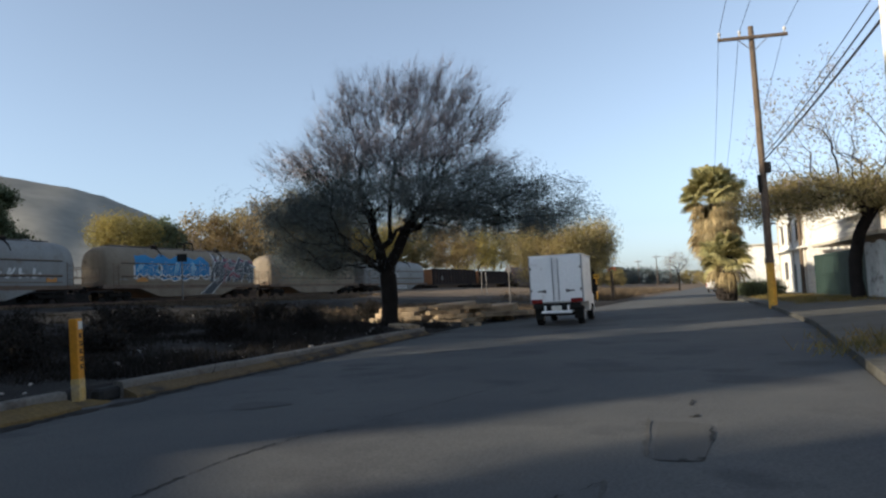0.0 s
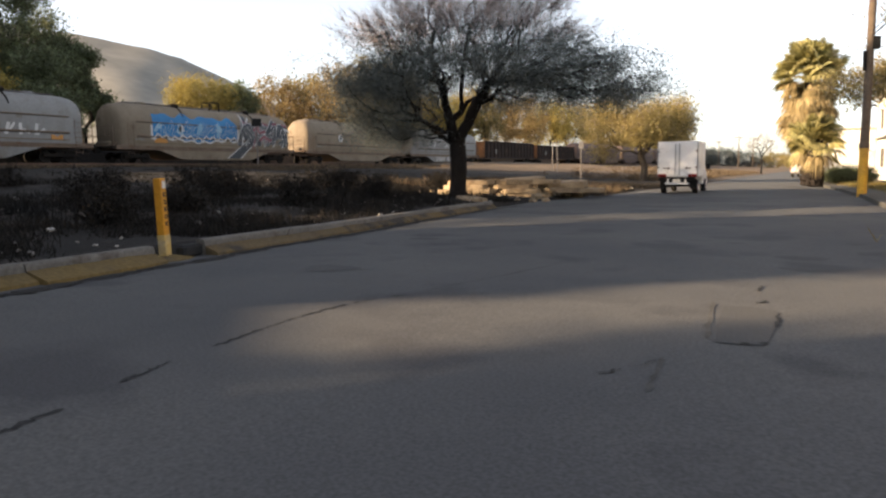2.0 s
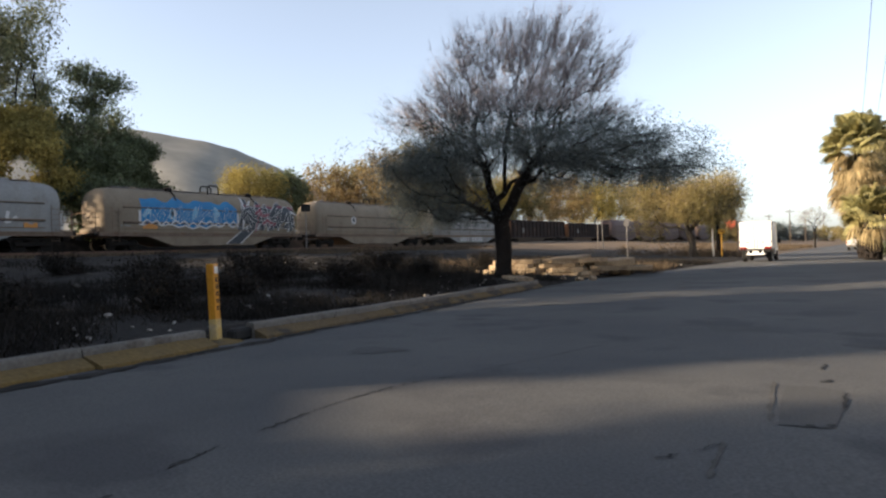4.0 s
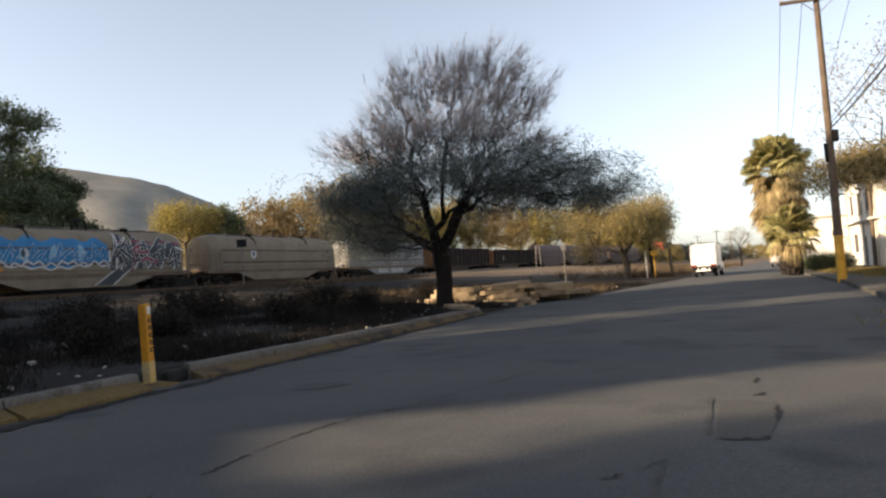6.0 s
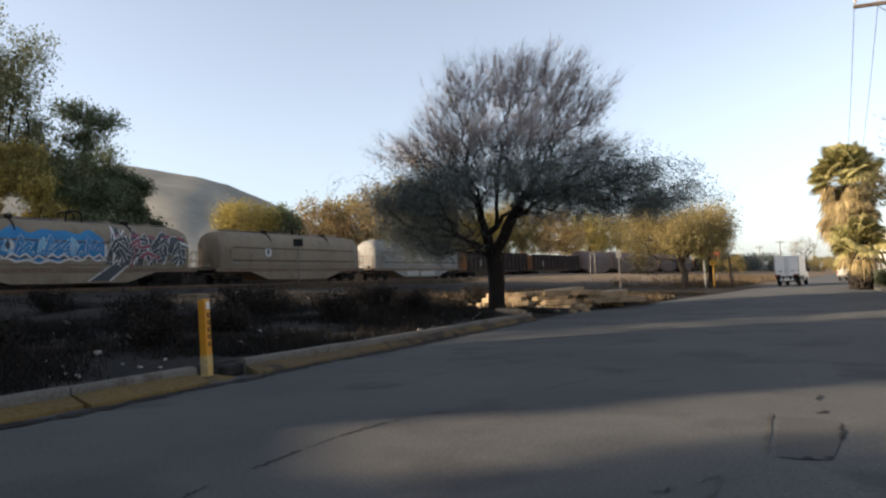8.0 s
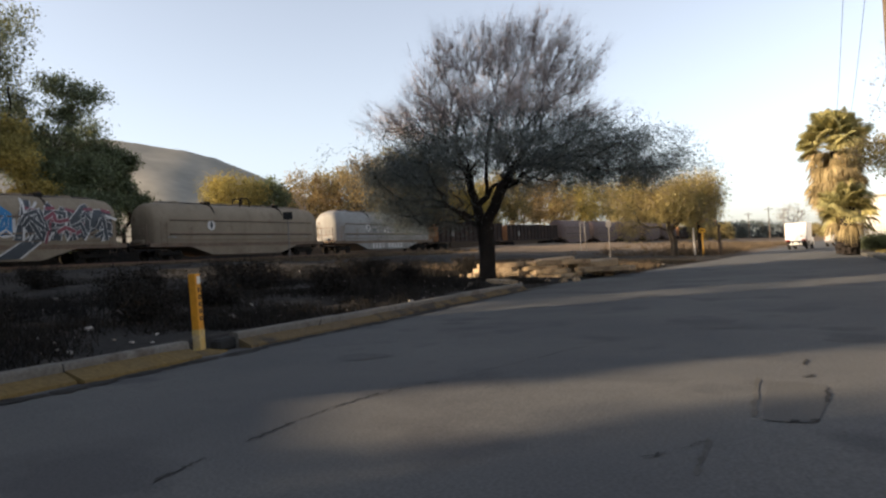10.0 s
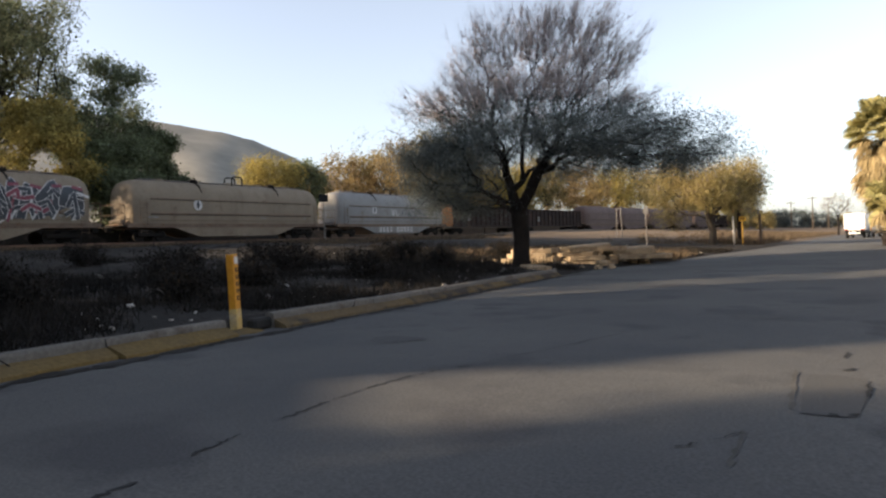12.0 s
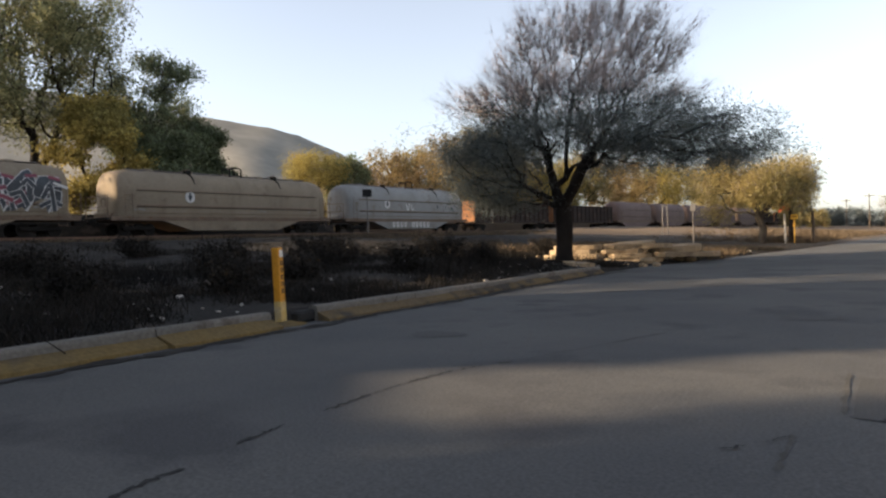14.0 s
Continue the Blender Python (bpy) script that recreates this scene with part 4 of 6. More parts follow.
def gondola_car(label, length, height, paint=None, end=None):
    """An open gondola: ribbed sides, top chord, ends, bogies."""
    paint, end = paint or GONDOLA, end or GONDOLA_END
    car = thing("gondola_car", Matrix(), label, "train car", "cars of the train")
    L = length / 2
    for sx in (-1.5, 1.5):
        part("side", Shape().box((sx, 0, (1.0 + height) / 2), (0.08, length - 1.0, height - 1.0), 0.015), paint, car)
        part("top_chord", Shape().box((sx, 0, height + 0.03), (0.2, length - 0.9, 0.16), 0.02), paint, car)
    rib = Shape().box((0, 0, 0), (0.16, 0.14, height - 1.15), 0.02).mesh("rib", paint)
    n = int(length / 1.25)
    for k in range(n):
        ob = part("rib", rib, paint, car)
        ob.location = (1.61, -L + 1.0 + (length - 2.0) * k / (n - 1), (1.0 + height) / 2)
    part("floor", Shape().box((0, 0, 1.1), (2.95, length - 1.0, 0.2)), CAR_DARK, car)
    part("side_sill", Shape().box((1.55, 0, 1.0), (0.2, length - 0.8, 0.24), 0.03), paint, car)
    for e in (-1, 1):
        es = Shape().box((0, e * (L - 0.5), (1.0 + height) / 2), (2.9, 0.1, height - 1.0), 0.015)
        for z in np.arange(1.3, height, 0.42):
            es.box((0, e * (L - 0.42), float(z)), (2.9, 0.12, 0.12), 0.02)
        part("end_wall", es, end, car, "rusty ribbed end wall")
        part("coupler", Shape().box((0, e * (L - 0.1), 0.88), (0.3, 0.7, 0.3), 0.04), CAR_DARK, car)
        b = part("bogie", Shape().box((0.98, 0, 0.5), (0.16, 2.3, 0.26), 0.05).box((-0.98, 0, 0.5), (0.16, 2.3, 0.26), 0.05).box((0, 0, 0.62), (2.0, 0.5, 0.35), 0.05), CAR_DARK, car)
        b.location = (0, e * (L - 2.4), 0)
        for yy in (-0.88, 0.88):
            ws = part("wheelset", Shape().tube([(-0.82, 0, 0), (-0.68, 0, 0)], 0.42, 12).tube([(0.68, 0, 0), (0.82, 0, 0)], 0.42, 12).tube([(-0.8, 0, 0), (0.8, 0, 0)], 0.08, 6), CAR_DARK, car)
            ws.location = (0, e * (L - 2.4) + yy, 0.42)
    part("placard", Shape().box((1.7, -L * 0.6, 2.0), (0.03, 0.5, 0.7)), CAR_GREY, car)
    return car


# (car, metres from the joint between the second and third car to its middle)
TRAIN = [
    (hopper_car("pale grey covered hopper car with small tags", CAR_GREY, graffiti=graffiti_small), -32.3),
    (hopper_car("beige covered hopper car with blue and black graffiti", CAR_BEIGE, graffiti=graffiti_blue_and_black), -10.8),
    (hopper_car("plain dusty beige covered hopper car", CAR_BEIGE), 10.8),
    (hopper_car("pale grey covered hopper car with white painted marks", CAR_GREY, graffiti=graffiti_bars), 32.4),
    (gondola_car("dark brown ribbed gondola car with rusty ends", 19.6, 3.45), 53.4),
    (gondola_car("dark brown ribbed gondola car with rusty ends", 19.6, 3.3), 73.6),
    (hopper_car("faded red-brown covered hopper car", CAR_PINK, 15.2, detail=False), 91.9),
    (hopper_car("faded red-brown covered hopper car", CAR_PINK, 15.2, detail=False), 107.7),
    (hopper_car("faded red-brown covered hopper car", CAR_PINK, 15.2, detail=False), 123.5),
    (hopper_car("faded red-brown covered hopper car", CAR_PINK, 15.2, detail=False), 139.3),
    (hopper_car("faded red-brown covered hopper car", CAR_PINK, 15.2, detail=False), 155.1),
    (gondola_car("dark brown ribbed gondola car with rusty ends", 15.2, 3.4), 170.9),
    (gondola_car("dark brown ribbed gondola car with rusty ends", 15.2, 3.4), 186.7),
    (gondola_car("tall faded red car with a bright red end", 15.2, 6.0, CAR_PINK, CAR_RED), 202.5),
    (gondola_car("tall faded red car with a bright red end", 15.2, 5.4, CAR_PINK, CAR_RED), 218.3),
    (hopper_car("faded red-brown covered hopper car", CAR_PINK, 15.2, detail=False), 234.1),
    (hopper_car("faded red-brown covered hopper car", CAR_PINK, 15.2, detail=False), 249.9),
]


# ---- trees ----
def grow(rng, trunk, tips, balance=0.42, tip_r=0.008, power=2.25, droop=0.0, lead=0, stems=0):
    """A branching skeleton: each tip joins the node that costs least in length. Returns nodes, parents, radii, tip indices."""
    nodes, par, plen = [np.array(trunk[0], float)], [-1], [0.0]
    for p in trunk[1:]:
        nodes.append(np.array(p, float))
        par.append(len(nodes) - 2)
        plen.append(plen[-1] + np.linalg.norm(nodes[-1] - nodes[-2]))
    first = len(nodes) - 1
    far = np.linalg.norm(tips - nodes[-1], axis=1) + rng.uniform(0, 0.6, len(tips))
    rank = np.arange(len(tips))
    order = np.argsort(np.where(rank < stems, rank, far + 1000.0 + 1000.0 * (rank >= lead)))  # stems, then limbs, then twigs
    buf = np.zeros((len(tips) * 5 + 20, 3))
    buf[: len(nodes)] = nodes
    pl = np.zeros(len(buf))
    pl[: len(nodes)] = plen
    count, ends = len(nodes), []
    for k in order:
        t = tips[k]
        d = np.linalg.norm(buf[first:count] - t, axis=1)
        j = first + int(np.argmin(d + balance * pl[first:count]))
        dist = d[j - first]
        n = int(min(max(round(dist / 0.45), 1), 4))
        prev = j
        for i in range(1, n + 1):
            u = i / n
            p = buf[j] + (t - buf[j]) * u
            p[2] += (0.10 - droop) * dist * math.sin(math.pi * u)
            if i < n:
                p = p + rng.normal(0, 0.045 * dist, 3)
            buf[count] = p
            pl[count] = pl[prev] + dist / n
            par.append(prev)
            prev = count
            count += 1
        ends.append(prev)
    nodes, par = buf[:count], np.array(par)
    area = np.zeros(count)
    area[ends] += tip_r**power
    for i in range(count - 1, 0, -1):
        area[i] = max(area[i], tip_r**power)
        area[par[i]] += area[i]
    return nodes, par, area ** (1 / power), np.array(ends)


def limb_mesh(name, nodes, par, rad, material, sides=6):
    """Tapered limbs along a skeleton, in one mesh."""
    verts, faces = [], []
    child = np.arange(1, len(nodes))
    a, b = nodes[par[child]], nodes[child]
    d = b - a
    d /= np.linalg.norm(d, axis=1, keepdims=True) + 1e-9
    gp = par[par[child]]
    da = np.where((gp >= 0)[:, None], a - nodes[np.maximum(gp, 0)], d)
    da /= np.linalg.norm(da, axis=1, keepdims=True) + 1e-9
    ra, rb = np.minimum(rad[par[child]], rad[child] * 1.35), rad[child]
    thick = rad[child] > 0.02
    base = 0
    for sel, n in ((thick, sides), (~thick, 3)):
        if not sel.any():
            continue
        ang = 2 * np.pi * np.arange(n) / n
        rings = []
        for c, ax, r in ((a[sel] - d[sel] * ra[sel][:, None] * 0.3, (d[sel] + da[sel] * 0.6), ra[sel]), (b[sel], d[sel], rb[sel])):
            ax = ax / (np.linalg.norm(ax, axis=1, keepdims=True) + 1e-9)
            s1 = np.cross(ax, np.array([0.83, 0.52, 0.2]))
            s1 /= np.linalg.norm(s1, axis=1, keepdims=True) + 1e-9
            s2 = np.cross(ax, s1)
            rings.append(c[:, None, :] + r[:, None, None] * (np.cos(ang)[None, :, None] * s1[:, None, :] + np.sin(ang)[None, :, None] * s2[:, None, :]))
        both = np.stack(rings, 1).reshape(-1, 3)
        m = int(sel.sum())
        off = base + np.arange(m)[:, None] * 2 * n
        for k in range(n):
            q = np.concatenate([off + k, off + (k + 1) % n, off + n + (k + 1) % n, off + n + k], 1)
            faces.append(q)
        verts.append(both)
        base += len(both)
    return smooth_mesh(name, np.concatenate(verts).tolist(), np.concatenate(faces).tolist(), material)


def leaf_mesh(name, rng, centres, size, material, spread, flat=0.35):
    """Many small pointed leaves about the given centres."""
    n = len(centres)
    c = centres + rng.normal(0, 1, (n, 3)) * spread
    u = rng.normal(0, 1, (n, 3))
    u[:, 2] -= 0.4
    u /= np.linalg.norm(u, axis=1, keepdims=True)
    w = np.cross(u, rng.normal(0, 1, (n, 3)))
    w /= np.linalg.norm(w, axis=1, keepdims=True) + 1e-9
    ln = (size * rng.uniform(0.6, 1.3, n))[:, None]
    vs = np.stack([c - u * ln / 2, c + w * ln * flat / 2, c + u * ln / 2, c - w * ln * flat / 2], 1).reshape(-1, 3)
    return smooth_mesh(name, vs.tolist(), np.arange(4 * n).reshape(-1, 4).tolist(), material)


def tree(name, at, label, trunk, tips, leaf, bark, seed, per_tip=30, size=0.12, spread=0.3, flat=0.35, tip_r=0.008, density=None, balance=0.42, droop=0.0, bare_twigs=0, category="tree", group="", base_r=None, twig=None, lead=0, hang=0.0, twig_len=0.5, stems=0, twigs_over=-1.0, twig_r=0.006):
    rng = np.random.default_rng(seed)
    t = thing(name, pose(*at), label, category, group)
    nodes, par, rad, ends = grow(rng, trunk, tips, balance, tip_r, droop=droop, lead=lead, stems=stems)
    if base_r:
        rad = tip_r * (rad / tip_r) ** (math.log(base_r / tip_r) / math.log(rad[1] / tip_r))
    top = float(nodes[:, 2].max())
    rad = rad * np.interp(nodes[:, 2], [0.4 * top, 0.85 * top], [1.0, 0.45])
    rad[0] *= 1.25
    part("trunk", limb_mesh("trunk", nodes, par, rad, bark), None, t)
    e = nodes[ends]
    if bare_twigs:
        rep = np.repeat(e[e[:, 2] > twigs_over], bare_twigs, 0)
        outward = rep - np.array(trunk[-1])
        outward = outward / (np.linalg.norm(outward, axis=1, keepdims=True) + 1e-9)
        tn = np.concatenate([rep, rep + rng.normal(0, 1, rep.shape) * (0.2, 0.2, 0.16) + outward * rng.uniform(0.15, twig_len, (len(rep), 1))])
        tp = np.concatenate([np.full(len(rep), -1), np.arange(len(rep))])
        vs, fs = [], []
        d = tn[len(rep):] - rep
        sd = np.cross(d, (0.3, 0.8, 0.5))
        sd /= np.linalg.norm(sd, axis=1, keepdims=True) + 1e-9
        s2 = np.cross(d, sd)
        s2 /= np.linalg.norm(s2, axis=1, keepdims=True) + 1e-9
        r = twig_r
        v = np.stack([rep + sd * r, rep - sd * r * 0.5 + s2 * r * 0.87, rep - sd * r * 0.5 - s2 * r * 0.87, tn[len(rep):]], 1).reshape(-1, 3)
        o = np.arange(len(rep))[:, None] * 4
        f = np.concatenate([np.concatenate([o + i, o + (i + 1) % 3, o + 3], 1) for i in range(3)])
        tagged(part("twig_growth", smooth_mesh("twig_growth", v.tolist(), f.tolist(), twig or TWIG_RED), None, t, "bare reddish twig growth"), kind="stuff")
    if per_tip:
        k = np.full(len(e), per_tip) if density is None else rng.poisson(np.array([density(p) for p in e]) * per_tip)
        # leaves lie along the last stretch of each twig
        cen = np.repeat(e, k, 0) + (nodes[par[np.repeat(ends, k)]] - np.repeat(e, k, 0)) * rng.uniform(-0.15, 1.0, (int(k.sum()), 1))
        cen[:, 2] -= hang * rng.uniform(0, 1, len(cen)) ** 2
        part("crown", leaf_mesh("crown", rng, cen, size, leaf, spread, flat), None, t)
    return t


def dome_tips(rng, n, centre, radii, low=-0.35, shell=0.45, lumps=3.0):
    """Points through a lumpy dome, thicker towards its skin."""
    out = []
    while len(out) < n:
        p = rng.normal(0, 1, 3)
        p /= np.linalg.norm(p)
        if p[2] < low:
            continue
        k = 1 + 0.28 * noise.noise((p[0] * lumps, p[1] * lumps, p[2] * lumps + centre[2]))
        r = (shell + (1 - shell) * rng.uniform() ** 0.6) * k
        out.append([centre[i] + p[i] * radii[i] * r for i in range(3)])
    return np.array(out)


def build_mesquite():
    """The wide tree at the end of the kerb: low-forked dark trunk, dark drooping skirt of foliage, bare reddish top."""
    rng = np.random.default_rng(5)
    side, deep = np.array([0.934, 0.358, 0]), np.array([-0.358, 0.934, 0])  # across and along the view from the street
    prof_z = [2.6, 3.3, 4.05, 5.0, 5.6, 6.35, 7.1, 7.6, 8.2, 9.0, 9.7, 10.2]
    prof_l = [-4.2, -4.5, -4.8, -5.0, -4.9, -4.6, -3.9, -2.7, -2.5, -2.2, -1.2, 0.4]
    prof_r = [-2.2, 4.9, 8.9, 8.8, 7.6, 5.2, 4.9, 5.6, 6.1, 5.2, 3.4, 1.4]
    clumps = []
    while len(clumps) < 190:
        z = rng.uniform(2.6, 10.1)
        l, r = np.interp(z, prof_z, prof_l) * 0.93, np.interp(z, prof_z, prof_r) * 0.93
        h = rng.uniform(l, r)
        mid, half = (l + r) / 2, (r - l) / 2
        dd = half * 0.85 * math.sqrt(max(0, 1 - ((h - mid) / half) ** 2))
        g = rng.uniform(-dd, dd)
        rel = math.hypot((h - mid) / half, g / (half * 0.85 + 1e-6))
        if rel < 0.5 and rng.uniform() < (0.75 if z < 7.5 else 0.4):
            continue
        if z < 4.9 and -1.8 < h < (2.4 if z < 4.2 else 1.2):
            continue
        if h > 2.0 and z < 4.0:
            continue
        if z > 7.0 and rng.uniform() < (0.5 if h > 3.6 else 0.25):
            continue
        p = side * h + deep * g + np.array([0, 0, z])
        if any(np.linalg.norm((p - q) * (1, 1, 1.5)) < 0.85 for q in clumps):
            continue
        clumps.append(p)
    # the two low wings are the fullest
    for n, h0, h1, z0, z1 in ((206, -4.5, -1.6, 4.2, 6.9), (218, 2.4, 7.4, 4.2, 6.0)):
        while len(clumps) < n:
            h, z = rng.uniform(h0, h1), rng.uniform(z0, z1)
            if h > 4.5 and z > 5.4:
                continue
            p = side * h + deep * rng.uniform(-2.6, 2.6) + np.array([0, 0, z])
            if all(np.linalg.norm((p - q) * (1, 1, 1.5)) > 0.6 for q in clumps):
                clumps.append(p)
    tips, limbs = [], []
    for c in clumps:
        out = c - np.array([0.3, 0.1, 3.6])
        out /= np.linalg.norm(out)
        high = min(max((c[2] - 5.8) / 2.0, 0), 1)  # flat sprays below, upswept brooms above
        limbs.append(np.array([c[0] * 0.97, c[1] * 0.97, max(c[2], 4.5 + rng.uniform(0, 0.5))]))  # low sprays hang from higher limbs
        for k in range(24):
            flat = rng.normal(0, 1, 3) * (0.75, 0.75, 0.2)
            broom = out * rng.uniform(-0.4, 0.75) + rng.normal(0, 0.27, 3) + np.array([0, 0, 0.1])
            tips.append(c + flat * (1 - high) + broom * high)
    trunk = [(0, 0, -0.3), (0.02, 0.0, 0.4), (0.05, 0.03, 1.0), (0.03, 0.05, 1.6), (0.0, 0.05, 2.1)]
    # three stems fork low and the limbs leave them one above another
    stems = [side * a + np.array([0, b, z]) for a, b, z in ((-0.2, 0, 2.7), (-0.38, 0.1, 3.4), (-0.6, 0.2, 4.2), (-0.95, 0.3, 5.0), (0.08, 0.1, 2.8), (0.14, 0.1, 3.5), (0.15, 0.1, 4.3), (0.2, 0.15, 5.1), (0.3, 0.2, 6.0), (0.5, 0.2, 7.0), (0.36, -0.2, 2.75), (0.72, -0.3, 3.4), (1.15, -0.4, 4.1), (1.7, -0.4, 4.8))]
    lead = len(stems) + len(limbs)
    tips = np.concatenate([np.array(stems), np.array(limbs), np.array(tips)])
    dens = lambda p: 1.15 if p[2] < 4.9 else max(0.05, 1.15 - (p[2] - 4.9) * 0.5)
    tree("mesquite_tree", (-10.75, 27.6, 0.25), "dark wide-crowned mesquite tree with drooping foliage and bare top", trunk, tips, LEAF_MESQUITE, BARK, 5, per_tip=58, size=0.105, spread=0.17, flat=0.25, tip_r=0.0042, density=dens, balance=0.42, droop=0.02, bare_twigs=11, base_r=0.37, lead=lead, hang=0.5, twig_len=0.95, stems=len(stems), twigs_over=6.2, twig_r=0.0042)


build_mesquite()


def simple_tree(name, at, label, height, radius, leaf, seed, tips=320, per_tip=34, size=0.28, bark=None, low=0.3, group="", lean=(0, 0), bare=0, spread=0.42, category="tree", shell=0.4, lobes=0, twig=None, lobe_r=1.3):
    rng = np.random.default_rng(seed)
    c = (lean[0], lean[1], height * (0.5 + low * 0.5))
    pts = dome_tips(rng, lobes or tips, c, (radius, radius, height * (0.5 - low * 0.5)), low=-0.85, shell=shell)
    if lobes:
        u = rng.normal(0, 1, (tips, 3))
        u /= np.linalg.norm(u, axis=1, keepdims=True)
        heads = pts * (0.9, 0.9, 0.97)
        pts = np.concatenate([heads, np.repeat(heads, tips // lobes + 1, 0)[:tips] + u * rng.uniform(0.3, 1.0, (tips, 1)) * lobe_r * (1, 1, 0.62)])
    trunk = [(0, 0, -0.3), (0.05, 0.02, height * low * 0.45), (lean[0] * 0.3, lean[1] * 0.3, height * low * 0.9)]
    return tree(name, at, label, trunk, pts, leaf, bark or BARK, seed, per_tip, size, spread, 0.5, 0.012, bare_twigs=bare, group=group, category=category, twig=twig, lead=lobes)


def polar(az, dist):
    """A place by its angle to the left of +y and its distance from the origin."""
    return (-dist * math.sin(radians(az)), dist * math.cos(radians(az)))


def place_tree(az, dist, *rest, z=None, **kw):
    x, y = polar(az, dist)
    return simple_tree(rest[0], (x, y, ground_z(x, y) - 0.05 if z is None else z), *rest[1:], **kw)


def build_far_trees():
    # tall trees beyond the railway
    place_tree(61.8, 62, "tall_tree", "tall grey-green tree with open crown beyond the railway", 21.5, 9.4, LEAF_PALE, 31, tips=2300, per_tip=24, size=0.24, low=0.2, spread=0.36, shell=0.25, lobes=95, lobe_r=2.3)
    place_tree(53.6, 66, "tall_tree", "green tree with a rounded lobed crown beyond the railway", 15.6, 5.2, LEAF_GREEN, 32, tips=900, per_tip=42, size=0.24, low=0.16, spread=0.32, shell=0.3, lobes=46, lobe_r=1.8)
    place_tree(49.7, 66, "green_tree", "small dark green tree beyond the railway", 9.2, 2.3, LEAF_GREEN, 33, tips=300, per_tip=60, size=0.26, low=0.12, spread=0.32, lobes=16, lobe_r=0.9)
    place_tree(57.0, 57, "yellow_tree", "yellow-green bushy tree close behind the train", 9.2, 4.0, LEAF_YELLOW, 34, tips=420, per_tip=54, size=0.26, low=0.1, spread=0.34, lobes=26)
    place_tree(52.5, 58, "green_tree", "dark green bushy tree close behind the train", 9.0, 3.6, LEAF_GREEN, 35, tips=420, per_tip=54, size=0.26, low=0.1, spread=0.34, lobes=26)
    place_tree(68.5, 60, "tall_tree", "tall green tree with open crown beyond the railway", 19, 7, LEAF_GREEN, 36, tips=260, per_tip=62, size=0.3, low=0.3, spread=0.42)
    # a belt of autumn trees behind the train
    place_tree(41.6, 84, "yellow_tree", "flat-topped yellow tree behind the train", 9.3, 3.9, LEAF_YELLOW, 41, tips=340, per_tip=36, size=0.24, low=0.55, bark=BARK_PALE, group="belt of trees")
    place_tree(38.8, 86, "green_tree", "dark olive tree behind the train", 8.6, 3.0, LEAF_GREEN, 42, tips=240, per_tip=40, size=0.3, low=0.2, group="belt of trees")
    rnd = random.Random(3)
    protos = [
        simple_tree("brown_tree", (-60, 80, 1.7), "dry brown tree in the belt behind the train", 10.0, 4.6, LEAF_BROWN, 51, tips=260, per_tip=34, size=0.32, low=0.12, bare=2, group="belt of trees"),
        simple_tree("brown_tree", (-64, 92, 1.7), "dry brown tree in the belt behind the train", 11.0, 4.2, LEAF_OLIVE, 52, tips=260, per_tip=34, size=0.32, low=0.15, bare=2, group="belt of trees"),
        simple_tree("yellow_tree", (-40, 118, 1.5), "yellowing tree in the belt behind the train", 9.0, 4.6, LEAF_YELLOW, 53, tips=260, per_tip=36, size=0.32, low=0.12, group="belt of trees"),
    ]
    spots = [(protos[0], 36.0, 92, 1.0), (protos[1], 33.2, 96, 1.02), (protos[2], 23.5, 121, 1.0)]
    az = 31.0
    for k in range(17):
        d = track_far(az) + rnd.uniform(12, 22)
        spots.append((protos[(k * 2 + k // 3) % 3], az, d, rnd.uniform(0.9, 1.15) * (1 + max(d - 110, 0) * 0.003)))
        az -= rnd.uniform(1.2, 2.1)
    spots += [(protos[1], 40.2, 104, 1.0)]
    used = set()
    for ob, a, d, s in spots:
        x, y = polar(a, d)
        m = pose(x, y, ground_z(x, y) - 0.1, 0, 0, rnd.uniform(0, 360)) @ Matrix.Diagonal((s, s, s * rnd.uniform(0.92, 1.05), 1))
        if ob.name in used:
            copy_thing(ob, m)
        else:
            ob.matrix_world = m
            used.add(ob.name)
    # the yellow tree by the street and its greyer neighbour
    place_tree(6.3, 60, "yellow_tree", "spreading tan and yellow-green tree beside the street", 6.7, 5.2, LEAF_TAN, 61, tips=1000, per_tip=52, size=0.14, low=0.3, lobes=30, lobe_r=1.5, bark=BARK_PALE, bare=5, z=0.45, lean=(-0.8, 0), shell=0.1)
    place_tree(4.4, 66, "bare_tree", "thin greyish tree with few leaves beside the street", 6.2, 2.5, LEAF_MESQUITE, 62, tips=380, per_tip=20, size=0.13, low=0.6, bare=5, z=0.35, shell=0.2)
    # distance beyond the end of the street
    for k, (a, d, h, r) in enumerate(((2.2, 232, 7.6, 6), (0.4, 238, 7.4, 6), (-1.0, 245, 6.0, 6), (-3.2, 250, 5.5, 7), (-5.2, 210, 5.0, 6), (3.6, 190, 6.5, 6), (-7.2, 190, 6, 6))):
        place_tree(a, d, "far_bush", "dull green bush far down the street", h, r, LEAF_MESQUITE if k < 3 else LEAF_OLIVE, 70 + k, tips=120, per_tip=50, size=0.42, low=0.05, z=-0.1, group="far bushes", category="bush")
    place_tree(-2.2, 105, "bare_tree", "small bare tree far down the street", 5.4, 2.0, LEAF_BROWN, 81, tips=160, per_tip=4, size=0.14, low=0.4, bare=4, z=0.5)
    # the winter tree behind the pavement
    rng = np.random.default_rng(90)
    pts = np.concatenate([dome_tips(rng, 430, (0.4, 0.3, 7.4), (5.2, 5.0, 4.6), low=-0.6, shell=0.3), dome_tips(rng, 300, (-1.0, 1.0, 4.9), (4.6, 4.6, 1.2), low=-0.6, shell=0.5)])
